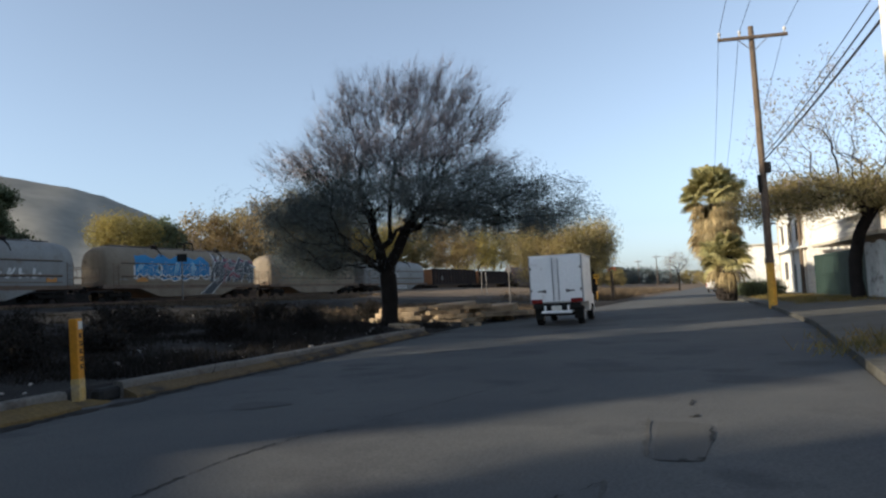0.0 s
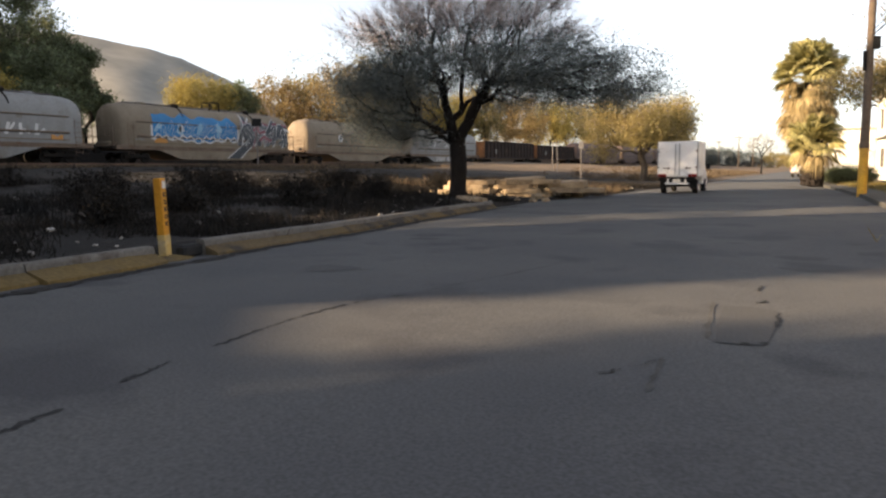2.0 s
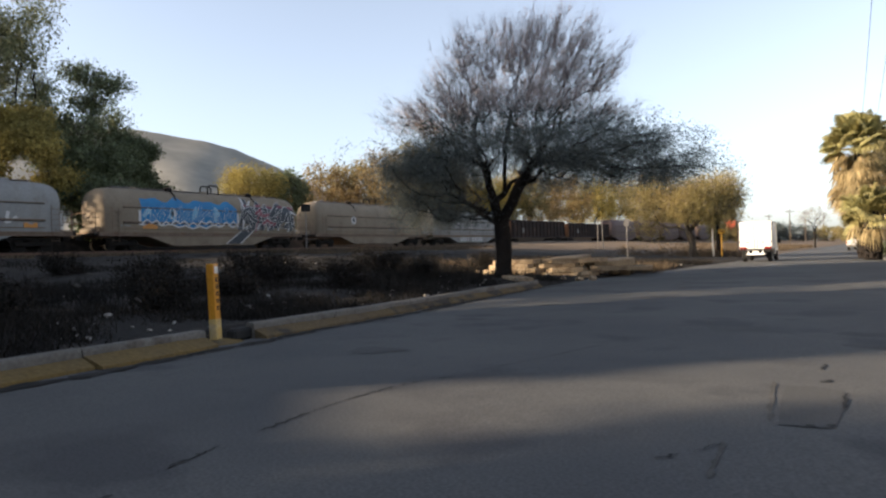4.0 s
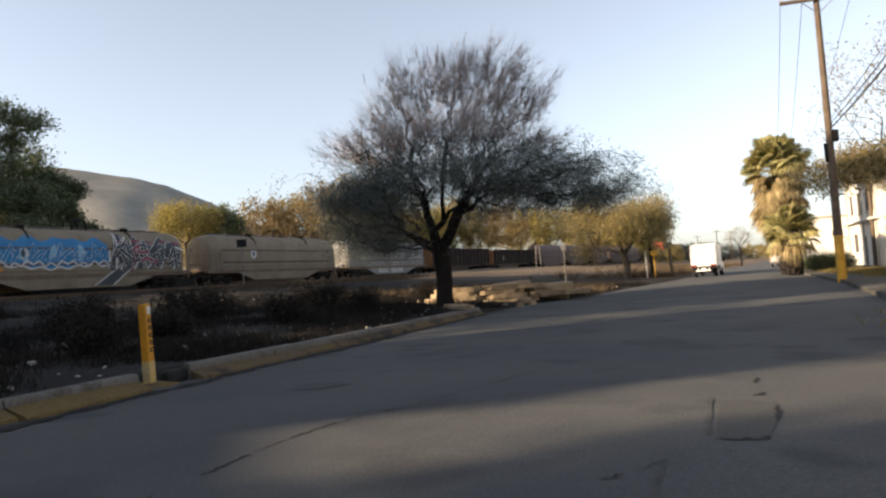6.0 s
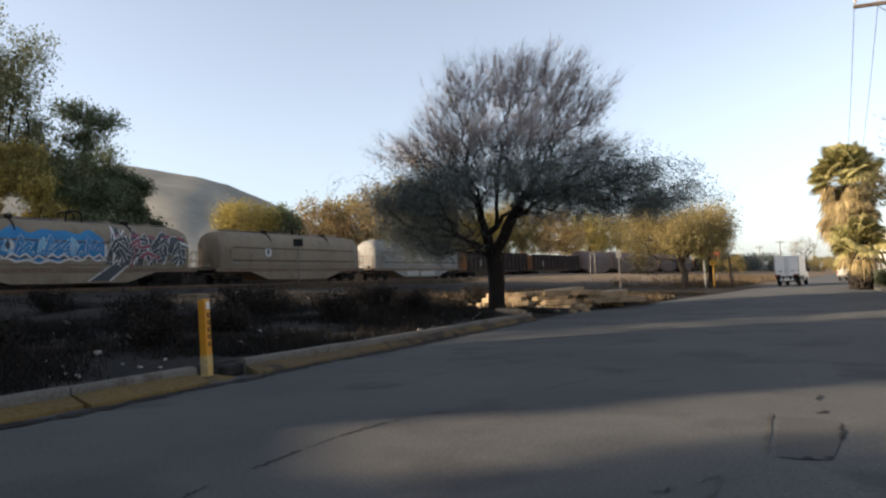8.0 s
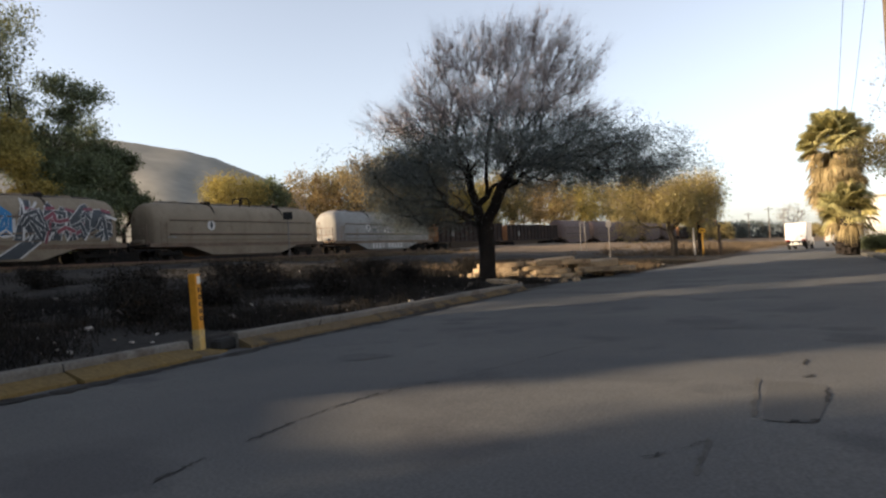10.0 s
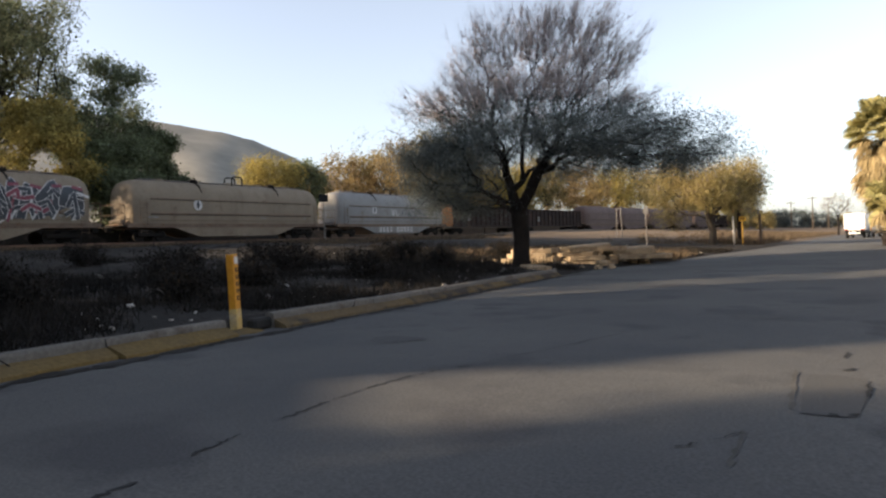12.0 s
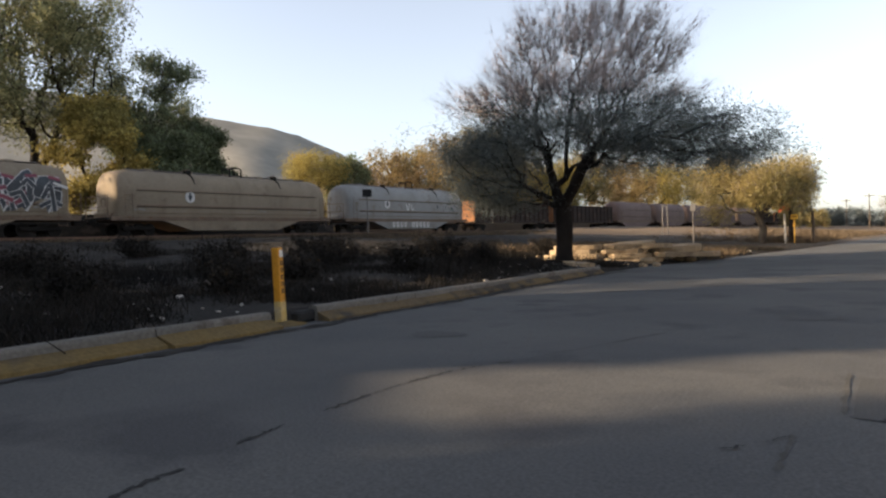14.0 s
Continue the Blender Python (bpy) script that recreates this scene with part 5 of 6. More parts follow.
    dens = lambda p: 2.6 if p[2] < 5.9 else 0.3
    tree("street_tree", (9.6, 37.5, 0.1), "half-bare tree with thick dark trunk behind the pavement", [(0, 0, -0.1), (-0.1, 0, 0.9), (-0.05, 0, 1.9), (0.1, 0, 2.6)], pts, LEAF_OLIVE, BARK, 90, 30, 0.15, 0.3, 0.4, 0.006, dens, balance=0.4, bare_twigs=5, base_r=0.3)


build_far_trees()


def fan_frond(s, base, out, up, length, blades, blade_len, spread, droop):
    """One fan leaf: a stalk and pleated blades in a fan whose tips droop."""
    out, up = out.normalized(), up.normalized()
    tip = base + out * length
    side = out.cross(up).normalized()
    s.tube([base, base + (tip - base) * 0.5 + up * 0.05, tip], [0.03, 0.022, 0.015], 3)
    for k in range(blades):
        a = radians(-spread + 2 * spread * k / (blades - 1))
        d = (out * math.cos(a) + side * math.sin(a)).normalized()
        ln = blade_len * (1.0 - 0.25 * abs(a) / radians(spread))
        w = d.cross(up).normalized() * blade_len * 0.07
        mid, end = tip + d * ln * 0.62 - Vector((0, 0, droop * 0.2)) + up * (0.03 if k % 2 else -0.03), tip + d * ln * 0.95 - Vector((0, 0, droop))
        k0 = len(s.v)
        s.v += [tuple(p) for p in (tip, mid + w, mid - w, end)]
        s.f += [(k0, k0 + 1, k0 + 3, k0 + 2)]


def build_palm(at, height, label, seed, green, dry, length, blade, lowest, trunk_r, dead_low=-1.4):
    """A fan palm: green fans round the growing point, a thatch of dry fans hanging below it."""
    rnd = random.Random(seed)
    p = thing("palm_tree", pose(*at), label, "palm tree")
    pts = [(0.1 * math.sin(k * 0.5), 0.06 * math.sin(k * 0.7), -0.1 + height * k / 10) for k in range(11)]
    bole = Shape().tube(pts, [trunk_r * (1.3 - 0.45 * k / 10) * (1 + 0.06 * (k % 2)) for k in range(11)], 12)
    for k in range(90):  # stubs of cut fronds
        u, d = rnd.uniform(0.02, 0.97), Vector((math.cos(k * 2.4), math.sin(k * 2.4), 0))
        r, z = trunk_r * (1.3 - 0.45 * u), -0.1 + height * u
        bole.tube([d * r * 0.8 + Vector((0, 0, z)), d * (r + rnd.uniform(0.06, 0.16)) + Vector((0, 0, z + rnd.uniform(0.12, 0.3)))], [0.11, 0.03], 4)
    part("trunk", bole, BARK, p, smooth=True)
    top = Vector(pts[-1])
    s = Shape()
    for k in range(green):
        a, e = k * 2.4 + rnd.uniform(-0.3, 0.3), -0.55 + 2.0 * (k / green) ** 0.8 + rnd.uniform(-0.15, 0.15)
        out = Vector((math.cos(a) * math.cos(e), math.sin(a) * math.cos(e), math.sin(e)))
        up = (Vector((0, 0, 1)) - out * out.z + Vector((rnd.uniform(-0.9, 0.9), rnd.uniform(-0.9, 0.9), 0.01))).normalized()
        fan_frond(s, top + Vector((0, 0, rnd.uniform(-0.5, 0.3))), out, up, length * rnd.uniform(0.75, 1.1), 19, blade * rnd.uniform(0.8, 1.1), 88, rnd.uniform(0.1, 0.45))
    part("crown", s, PALM_GREEN, p)
    s = Shape()
    for k in range(dry):
        z = lowest * (k / dry)
        a = k * 2.4 + rnd.uniform(-0.4, 0.4)
        base = top - Vector((0, 0, 0.2 + z))
        out = Vector((math.cos(a), math.sin(a), rnd.uniform(dead_low, -0.2)))
        up = (Vector((math.cos(a), math.sin(a), 0.4)) - out * 0.1 + Vector((rnd.uniform(-0.4, 0.4), rnd.uniform(-0.4, 0.4), 0))).normalized()
        fan_frond(s, base, out, up, length * rnd.uniform(0.6, 1.0), 11, blade * rnd.uniform(0.7, 1.0), 62, rnd.uniform(0.3, 0.8))
    part("skirt", s, PALM_DRY, p, "hanging dry brown fronds")
    return p


build_palm((4.75, 51.8, 0.1), 7.4, "tall fan palm with a thick skirt of dry fronds", 11, 84, 150, 1.35, 1.25, 3.4, 0.28, -0.9)
build_palm((4.9, 48.5, 0.1), 2.9, "short fan palm with stout shaggy trunk beside a taller one", 12, 60, 12, 1.05, 1.0, 0.4, 0.36, -1.2)


# ---- bollard, poles, posts, signs, cables ----
def build_bollard():
    b = thing("bollard", pose(-8.3, 8.4, -0.03, 0.5, -1.5, 12), "yellow concrete marker post with black lettering and worn foot", "bollard")
    part("post", Shape().box((0, 0, 0.84), (0.13, 0.15, 0.92), 0.012), BOLLARD, b)
    part("foot", Shape().box((0, 0, 0.15), (0.14, 0.16, 0.52), 0.012), BARE, b, "bare worn foot with paint remains")
    part("plate", Shape().box((0.068, 0.01, 1.2), (0.006, 0.09, 0.12)), WHITE_PLATE, b, "small white plate")
    for k in range(5):
        part("marking", Shape().box((0.067, 0.01, 1.04 - 0.115 * k), (0.005, 0.075, 0.07)), BLACK_PRINT, b)
        part("marking", Shape().box((0.071, 0.01 + 0.012 * (-1) ** k, 1.04 - 0.115 * k), (0.003, 0.025, 0.03)), BOLLARD, b)
    part("mound", Shape().tube([(0, 0, -0.1), (0, 0, 0.02), (0, 0, 0.07)], [0.5, 0.42, 0.16], 9), KERB_YELLOW, b, "yellow-stained concrete collar")
    s = Shape().box((0, 0, 0.1), (0.22, 0.5, 0.2), 0.04)
    t = tagged(part("broken_block", s, TAR), "blackened stub of broken kerb beside the post", "block")
    t.matrix_world = pose(-8.2, 8.85, -0.02, 0, 0, 2)


build_bollard()


def sag(a, b, drop, n=14):
    a, b = Vector(a), Vector(b)
    return [a + (b - a) * (k / n) - Vector((0, 0, drop * 4 * (k / n) * (1 - k / n))) for k in range(n + 1)]


def wooden_pole(at, height, arm, label, yellow=True, turn=0.0, r=0.16):
    p = thing("utility_pole", pose(*at, 0, 0, turn), label, "utility pole")
    if yellow:
        part("painted_foot", Shape().tube([(0, 0, -0.1), (0, 0, 1.95)], [r * 1.14, r * 1.1], 12), POLE_YELLOW, p, "yellow painted foot", smooth=True)
    part("shaft", Shape().tube([(0, 0, 1.95 if yellow else -0.1), (0.02, 0, height * 0.5), (0, 0, height)], [r * 1.08, r * 0.9, r * 0.72], 12), WOOD_POLE, p, smooth=True)
    if arm:
        part("crossarm", Shape().box((0, -0.16, height - 0.55), (arm, 0.12, 0.14), 0.015), WOOD_POLE, p)
        part("brace", Shape().tube([(-arm * 0.22, -0.18, height - 0.6), (0, -0.16, height - 1.2)], 0.02, 5).tube([(arm * 0.22, -0.18, height - 0.6), (0, -0.16, height - 1.2)], 0.02, 5), STEEL, p)
        for x in (-arm * 0.47, -arm * 0.18, arm * 0.46):
            part("insulator", Shape().tube([(x, -0.16, height - 0.5), (x, -0.16, height - 0.38), (x, -0.16, height - 0.33), (x, -0.16, height - 0.2)], [0.03, 0.03, 0.075, 0.05], 8), INSULATOR, p, smooth=True)
    return p


def build_poles():
    main = wooden_pole((5.15, 33.4, 0.05), 12.7, 3.0, "leaning wooden utility pole with yellow painted foot and crossarm", True, 8)
    part("junction_box", Shape().box((0.2, -0.05, 6.2), (0.28, 0.3, 0.5), 0.03), CHASSIS, main, "black junction box")
    part("splice", Shape().tube([(-0.18, -0.1, 5.1), (-0.2, -0.1, 5.9)], 0.07, 8), CHASSIS, main, "black cable splice")
    part("bracket", Shape().box((0.1, 0.0, 3.7), (0.5, 0.08, 0.08), 0.01), STEEL, main)
    wooden_pole((10.2, 53.0, 0.1), 7.6, 0, "plain dark wooden service pole by the house", False, 0, 0.13)
    wooden_pole((7.4, 74, 0.05), 9.5, 2.0, "far wooden utility pole", False, 5, 0.12)
    for k, (a, d, h) in enumerate(((-0.6, 190, 9), (-1.6, 230, 10), (0.8, 220, 9), (-2.8, 260, 10))):
        x, y = polar(a, d)
        wooden_pole((x, y, -0.1), h, 2.2, "far wooden utility pole", False, 5, 0.12)
    w = thing("lamp_post", pose(4.2, 13.3, 0.1), "thick white painted steel post on a concrete base", "post")
    part("shaft", Shape().tube([(0, 0, 0), (0.0, 0, 5), (0, 0, 9.5)], [0.12, 0.1, 0.085], 16), POLE_WHITE, w, smooth=True)
    part("base", Shape().box((0.05, 0, 0.03), (0.8, 0.7, 0.24), 0.03), KERB_YELLOW, w, "worn yellowish concrete base")
    part("hatch", Shape().box((0.1, -0.11, 0.75), (0.09, 0.05, 0.3), 0.01), CHASSIS, w, "dark access hatch")
    # cables
    top = [Vector((5.15 + o * math.cos(radians(8)), 33.2, 12.45)) for o in (-1.41, -0.54, 1.38)]
    for k, q in enumerate(top):
        back = Vector((2.2 + k * 1.3, -12, 12.3))
        ahead = Vector((7.4 + (k - 1) * 0.9, 74, 9.0))
        tagged(part("power_line", Shape().tube(sag(back, q, 0.6), 0.012, 4).tube(sag(q, ahead, 0.9), 0.012, 4), CABLE), "thin black overhead power line", "cable")
    for k, (dz, r) in enumerate(((0.0, 0.03), (0.18, 0.02), (0.4, 0.012))):
        tagged(part("telephone_cable", Shape().tube(sag((5.2, 33.3, 6.55 + dz), (4.55, 13.3, 6.2 + dz * 1.6), 0.12), r, 5).tube(sag((4.55, 13.3, 6.2 + dz * 1.6), (4.0, -12, 6.3 + dz), 0.3), r, 5), CABLE), "black bundled telephone cable", "cable")
    x, y = polar(24.2, 96)
    wooden_pole((x, y, 1.6), 11.0, 1.6, "pale utility pole among the trees behind the railway", False, 0, 0.13)
    # posts by the street
    x, y = polar(4.75, 60.5)
    tagged(part("white_post", Shape().tube([(x, y, 0.0), (x - 0.03, y, 1.2), (x - 0.05, y, 2.45)], 0.075, 8), POLE_WHITE), "plain white post beside the street", "post")
    x, y = polar(4.15, 60.5)
    s = thing("marker_sign", pose(x, y, 0.02, 0, 0, 4), "yellow marker sign on a yellow post", "sign")
    part("post", Shape().box((0, 0, 1.1), (0.1, 0.1, 2.2), 0.01), POLE_YELLOW, s)
    part("plate", Shape().box((0, -0.06, 2.2), (0.5, 0.04, 0.36), 0.01), SIGN_YELLOW, s)
    part("marking", Shape().box((0, -0.084, 2.2), (0.36, 0.006, 0.08)), BLACK_PRINT, s)
    x, y = polar(2.95, 62)
    tagged(part("stump_post", Shape().tube([(x, y, 0.0), (x + 0.04, y, 1.4), (x, y, 2.6)], [0.16, 0.12, 0.1], 8), WOOD_POLE), "short dark weathered wooden post", "post")
    x, y = polar(11.2, 48)
    s = thing("street_sign", pose(x, y, ground_z(x, y), 0, 0, 10), "thin grey sign post with small plate", "sign")
    part("post", Shape().tube([(0, 0, -0.1), (0, 0, 2.7)], 0.035, 8), STEEL, s)
    part("plate", Shape().box((0, -0.03, 2.55), (0.32, 0.02, 0.45), 0.008), STEEL, s)
    x, y = polar(13.3, 72)
    s = thing("rail_signal_frame", pose(x, y, ground_z(x, y), 0, 0, 12), "grey twin-post frame beside the railway", "frame")
    for o in (-0.28, 0.28):
        part("post", Shape().tube([(o, 0, -0.1), (o * 0.7, 0, 2.9)], 0.045, 6), STEEL, s)
    part("crossbar", Shape().box((0, 0, 2.9), (0.6, 0.08, 0.1), 0.01), STEEL, s)
    x, y = polar(37.4, 61)
    s = thing("track_sign", pose(x, y, ground_z(x, y), 0, 0, 40), "dark square sign on a post beside the rails", "sign")
    part("post", Shape().tube([(0, 0, -0.1), (0, 0, 3.9)], 0.06, 8), STEEL, s)
    part("plate", Shape().box((0, -0.06, 3.75), (0.8, 0.05, 0.65), 0.01), CHASSIS, s)


build_poles()


# ---- rubble, weeds, litter ----
def rough_slab(rnd, size, name="slab"):
    """A cracked concrete slab with chipped corners."""
    w, l, h = size
    n = 10
    ring = []
    for k in range(n):
        u = 2 * math.pi * k / n
        c, s = math.cos(u), math.sin(u)
        ex = 1 / max(abs(c), abs(s))
        ring.append((c * ex * w / 2 * rnd.uniform(0.9, 1.02), s * ex * l / 2 * rnd.uniform(0.94, 1.02)))
    return Shape().loft([[(x * 0.98, y * 0.99, 0) for x, y in ring], [(x, y, h * 0.2) for x, y in ring], [(x, y, h * 0.82) for x, y in ring], [(x * 0.96, y * 0.985, h + rnd.uniform(-0.01, 0.01)) for x, y in ring]]).mesh(name, SLAB)


def build_rubble():
    rnd = random.Random(17)
    a, b = Vector((-12.3, 29.42, 0)), Vector((-6.9, 31.5, 0))
    d = (b - a).normalized()
    turn = -math.degrees(math.atan2(d.x, d.y))
    for layer in range(4):
        pos = -0.4 + layer * 0.25
        end = 4.9 - layer * 0.55 + (0.5 if layer == 1 else 0)
        while pos < end:
            ln = rnd.uniform(1.7, 3.2)
            c = a + d * (pos + ln / 2) + Vector((-d.y, d.x, 0)) * (0.12 * layer + rnd.uniform(-0.1, 0.1))
            ob = tagged(new("concrete_slab", rough_slab(rnd, (1.4, ln, 0.2), "concrete_slab")), "broken pale concrete slab in a stacked heap", "slab", "heap of concrete slabs")
            ob.matrix_world = pose(c.x, c.y, 0.03 + 0.2 * layer, rnd.uniform(-0.6, 0.6), rnd.uniform(-1, 1), turn + rnd.uniform(-4, 4))
            pos += ln + rnd.uniform(0.03, 0.12)
    # one long slab that juts out, and loose stones
    for q, ln, z, t in (((-7.2, 32.2), 2.3, 0.42, -64), ((-8.9, 31.7), 1.9, 0.62, -75)):
        ob = tagged(new("concrete_slab", rough_slab(rnd, (1.2, ln, 0.3), "concrete_slab")), "long pale concrete slab jutting from the heap", "slab", "heap of concrete slabs")
        ob.matrix_world = pose(q[0], q[1], z, 3, 4, t)
    ob = tagged(new("concrete_slab", rough_slab(rnd, (0.9, 1.5, 0.16), "concrete_slab")), "flat grey concrete slab at the kerb's end", "slab")
    ob.matrix_world = pose(-9.0, 24.6, 0.14, 2, 3, 40)
    for k in range(46):
        u = rnd.uniform(-0.5, 6.6)
        c = a + d * u + Vector((-d.y, d.x, 0)) * rnd.uniform(0.7, 2.8)
        if k > 41:
            c = Vector((rnd.uniform(-8.4, -6.9), rnd.uniform(24, 30), 0))
        r = rnd.uniform(0.1, 0.34)
        base = [Vector((rnd.uniform(0.7, 1.1) * math.cos(i * 1.047), rnd.uniform(0.7, 1.1) * math.sin(i * 1.047), 0)) * r for i in range(6)]
        s = Shape().loft([[tuple(p * 0.8) for p in base], [(p.x, p.y, r * 0.45) for p in base], [(p.x * 0.6, p.y * 0.6, r * rnd.uniform(0.7, 1.0)) for p in base]])
        ob = tagged(part("stone", s, SLAB), "rough lump of broken concrete", "stone", "loose stones")
        ob.matrix_world = pose(c.x, c.y, max(ground_z(c.x, c.y), 0.0) - 0.03, 0, 0, rnd.uniform(0, 360))


build_rubble()


def tufts(name, rng, spots, blades, height, width, material, label, lean=0.6):
    """Thin upright blades about each spot, in one mesh."""
    n = len(spots) * blades
    c = np.repeat(spots[:, :3], blades, 0)
    sc = np.repeat(spots[:, 3], blades)
    c = c + rng.normal(0, 1, (n, 3)) * np.stack([0.22 * sc, 0.22 * sc, 0 * sc], 1)
    d = rng.normal(0, lean, (n, 3))
    d[:, 2] = 1
    d /= np.linalg.norm(d, axis=1, keepdims=True)
    h = (height * sc * rng.uniform(0.4, 1.2, n))[:, None]
    w = np.cross(d, rng.normal(0, 1, (n, 3)))
    w /= np.linalg.norm(w, axis=1, keepdims=True) + 1e-9
    vs = np.stack([c - w * width, c + w * width, c + d * h * 0.6 + w * width * 0.8, c + d * h], 1).reshape(-1, 3)
    q = np.arange(n)[:, None] * 4
    fs = np.concatenate([np.concatenate([q, q + 1, q + 2, q + 3], 1)])
    ob = new(name, smooth_mesh(name, vs.tolist(), fs.tolist(), material))
    return tagged(ob, label, "weeds", kind="stuff")


def build_weeds():
    rng = np.random.default_rng(8)
    spots = []
    while len(spots) < 4600:
        y = rng.uniform(0, 48)
        x = left_edge(y) - (0.5 if y > 8 else 0.9) - abs(rng.normal(0, 8.5))
        if x < -34 or noise.noise((x * 0.3, y * 0.3, 20)) < rng.uniform(-0.35, 0.25) or (y > 27 and x > -13.2 and y < 34):
            continue
        spots.append((x, y, ground_z(x, y) - 0.03, rng.uniform(0.4, 1.5) * (1.4 if noise.noise((x * 0.5, y * 0.5, 33)) > 0.25 else 0.8)))
    tufts("dry_weeds", rng, np.array(spots), 30, 0.3, 0.009, WEED_SHADED, "dry weeds and brush on the bank, coloured as in shade")
    spots = []
    while len(spots) < 900:
        y = rng.uniform(60, 130)
        x = left_edge(y) - 1.5 - abs(rng.normal(0, 5))
        spots.append((x, y, ground_z(x, y) - 0.03, rng.uniform(0.6, 1.8)))
    while len(spots) < 1200:
        x, y = rng.uniform(-17, -5.5), rng.uniform(33, 41)
        spots.append((x, y, ground_z(x, y) - 0.03, rng.uniform(0.5, 1.3)))
    while len(spots) < 1800:
        y = rng.uniform(40, 70)
        x = track_x(y)[0] + rng.uniform(3, 12)
        spots.append((x, y, ground_z(x, y) - 0.03, rng.uniform(0.4, 1.1)))
    while len(spots) < 2200:
        y = rng.uniform(20, 60)
        tx, _ = track_x(y)
        spots.append((tx + rng.uniform(3, 6), y, ground_z(tx + 4, y) - 0.05, rng.uniform(0.3, 1.0)))
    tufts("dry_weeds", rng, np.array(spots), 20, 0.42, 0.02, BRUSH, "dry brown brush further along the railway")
    spots = np.array([(4.0 + rng.normal(0, 0.5), 12.6 + rng.normal(0, 1.3), 0.1, rng.uniform(0.4, 1.2)) for _ in range(70)] + [(rng.uniform(6.2, 9.8), rng.uniform(34, 50), 0.12, rng.uniform(0.4, 1.1)) for _ in range(260)])
    tufts("dry_grass", rng, spots, 24, 0.28, 0.008, GRASS_DRY, "dry yellow grass on the pavement edge")
    # low shrubs, in the same dark colour that carries the bank's shade
    for k, (x, y, r) in enumerate(((-13.5, 8.0, 0.8), (-12.2, 10.8, 0.7), (-15.5, 13.5, 1.0), (-12.0, 17.5, 0.9), (-16, 19, 1.1), (-11.6, 21.8, 0.8), (-14.2, 24.0, 1.0), (-20, 22, 1.0), (-13.2, 31.5, 0.9), (-18, 9.5, 0.9), (-23, 16, 0.8), (-12.5, 13.4, 0.55), (-17.5, 27.5, 1.1))):
        simple_tree("shrub", (x, y, ground_z(x, y) - 0.1), "low dry shrub on the bank, coloured as in shade", r * 1.15, r, WEED_SHADED, 200 + k, tips=60, per_tip=34, size=0.09, low=0.02, spread=0.12, group="dry shrubs", category="shrub", shell=0.2, bare=3, twig=WEED_SHADED)
    for k in range(9):
        x, y = 6.6 + (k % 3) * 0.9, 50.5 + k * 0.9
        simple_tree("hedge_shrub", (x, y, 0.08), "green shrub before the white house", 1.1, 0.8, LEAF_GREEN, 230 + k, tips=50, per_tip=40, size=0.1, low=0.02, spread=0.14, group="garden shrubs", category="shrub", shell=0.2)
    s = Shape()
    rnd = random.Random(30)
    for k in range(260):
        y = rnd.uniform(3, 44)
        x = left_edge(y) - 0.5 - abs(rnd.gauss(0, 7))
        r = rnd.uniform(0.015, 0.055) * (1.8 if rnd.random() < 0.1 else 1)
        s.box((x, y, ground_z(x, y) + 0.03 + r * 0.2), (r * 2, r * rnd.uniform(0.7, 1.6), r * 0.7), r * 0.15, Euler((rnd.uniform(-0.5, 0.5), rnd.uniform(-0.5, 0.5), rnd.uniform(0, 3))).to_matrix())
    tagged(part("litter", s, LITTER), "scattered pale litter and stones on the bank", "litter", kind="stuff")


build_weeds()


# ---- vehicles ----
def wheel(parent, x, y, r, w):
    k = part("wheel", Shape().tube([(-w / 2, 0, 0), (-w / 2 + 0.03, 0, 0), (w / 2 - 0.03, 0, 0), (w / 2, 0, 0)], [r * 0.9, r, r, r * 0.9], 20), RUBBER, parent, smooth=True)
    k.location = (x, y, r)
    s = Shape().tube([(-w / 2 - 0.012, 0, 0), (w / 2 + 0.012, 0, 0)], r * 0.58, 12)
    for a in range(5):
        s.box(((w / 2 + 0.012) * (1 if x > 0 else -1), 0.36 * r * math.cos(a * 1.257), 0.36 * r * math.sin(a * 1.257)), (0.02, 0.05, 0.05))
    part("rim", s, RIM, k)
    return k


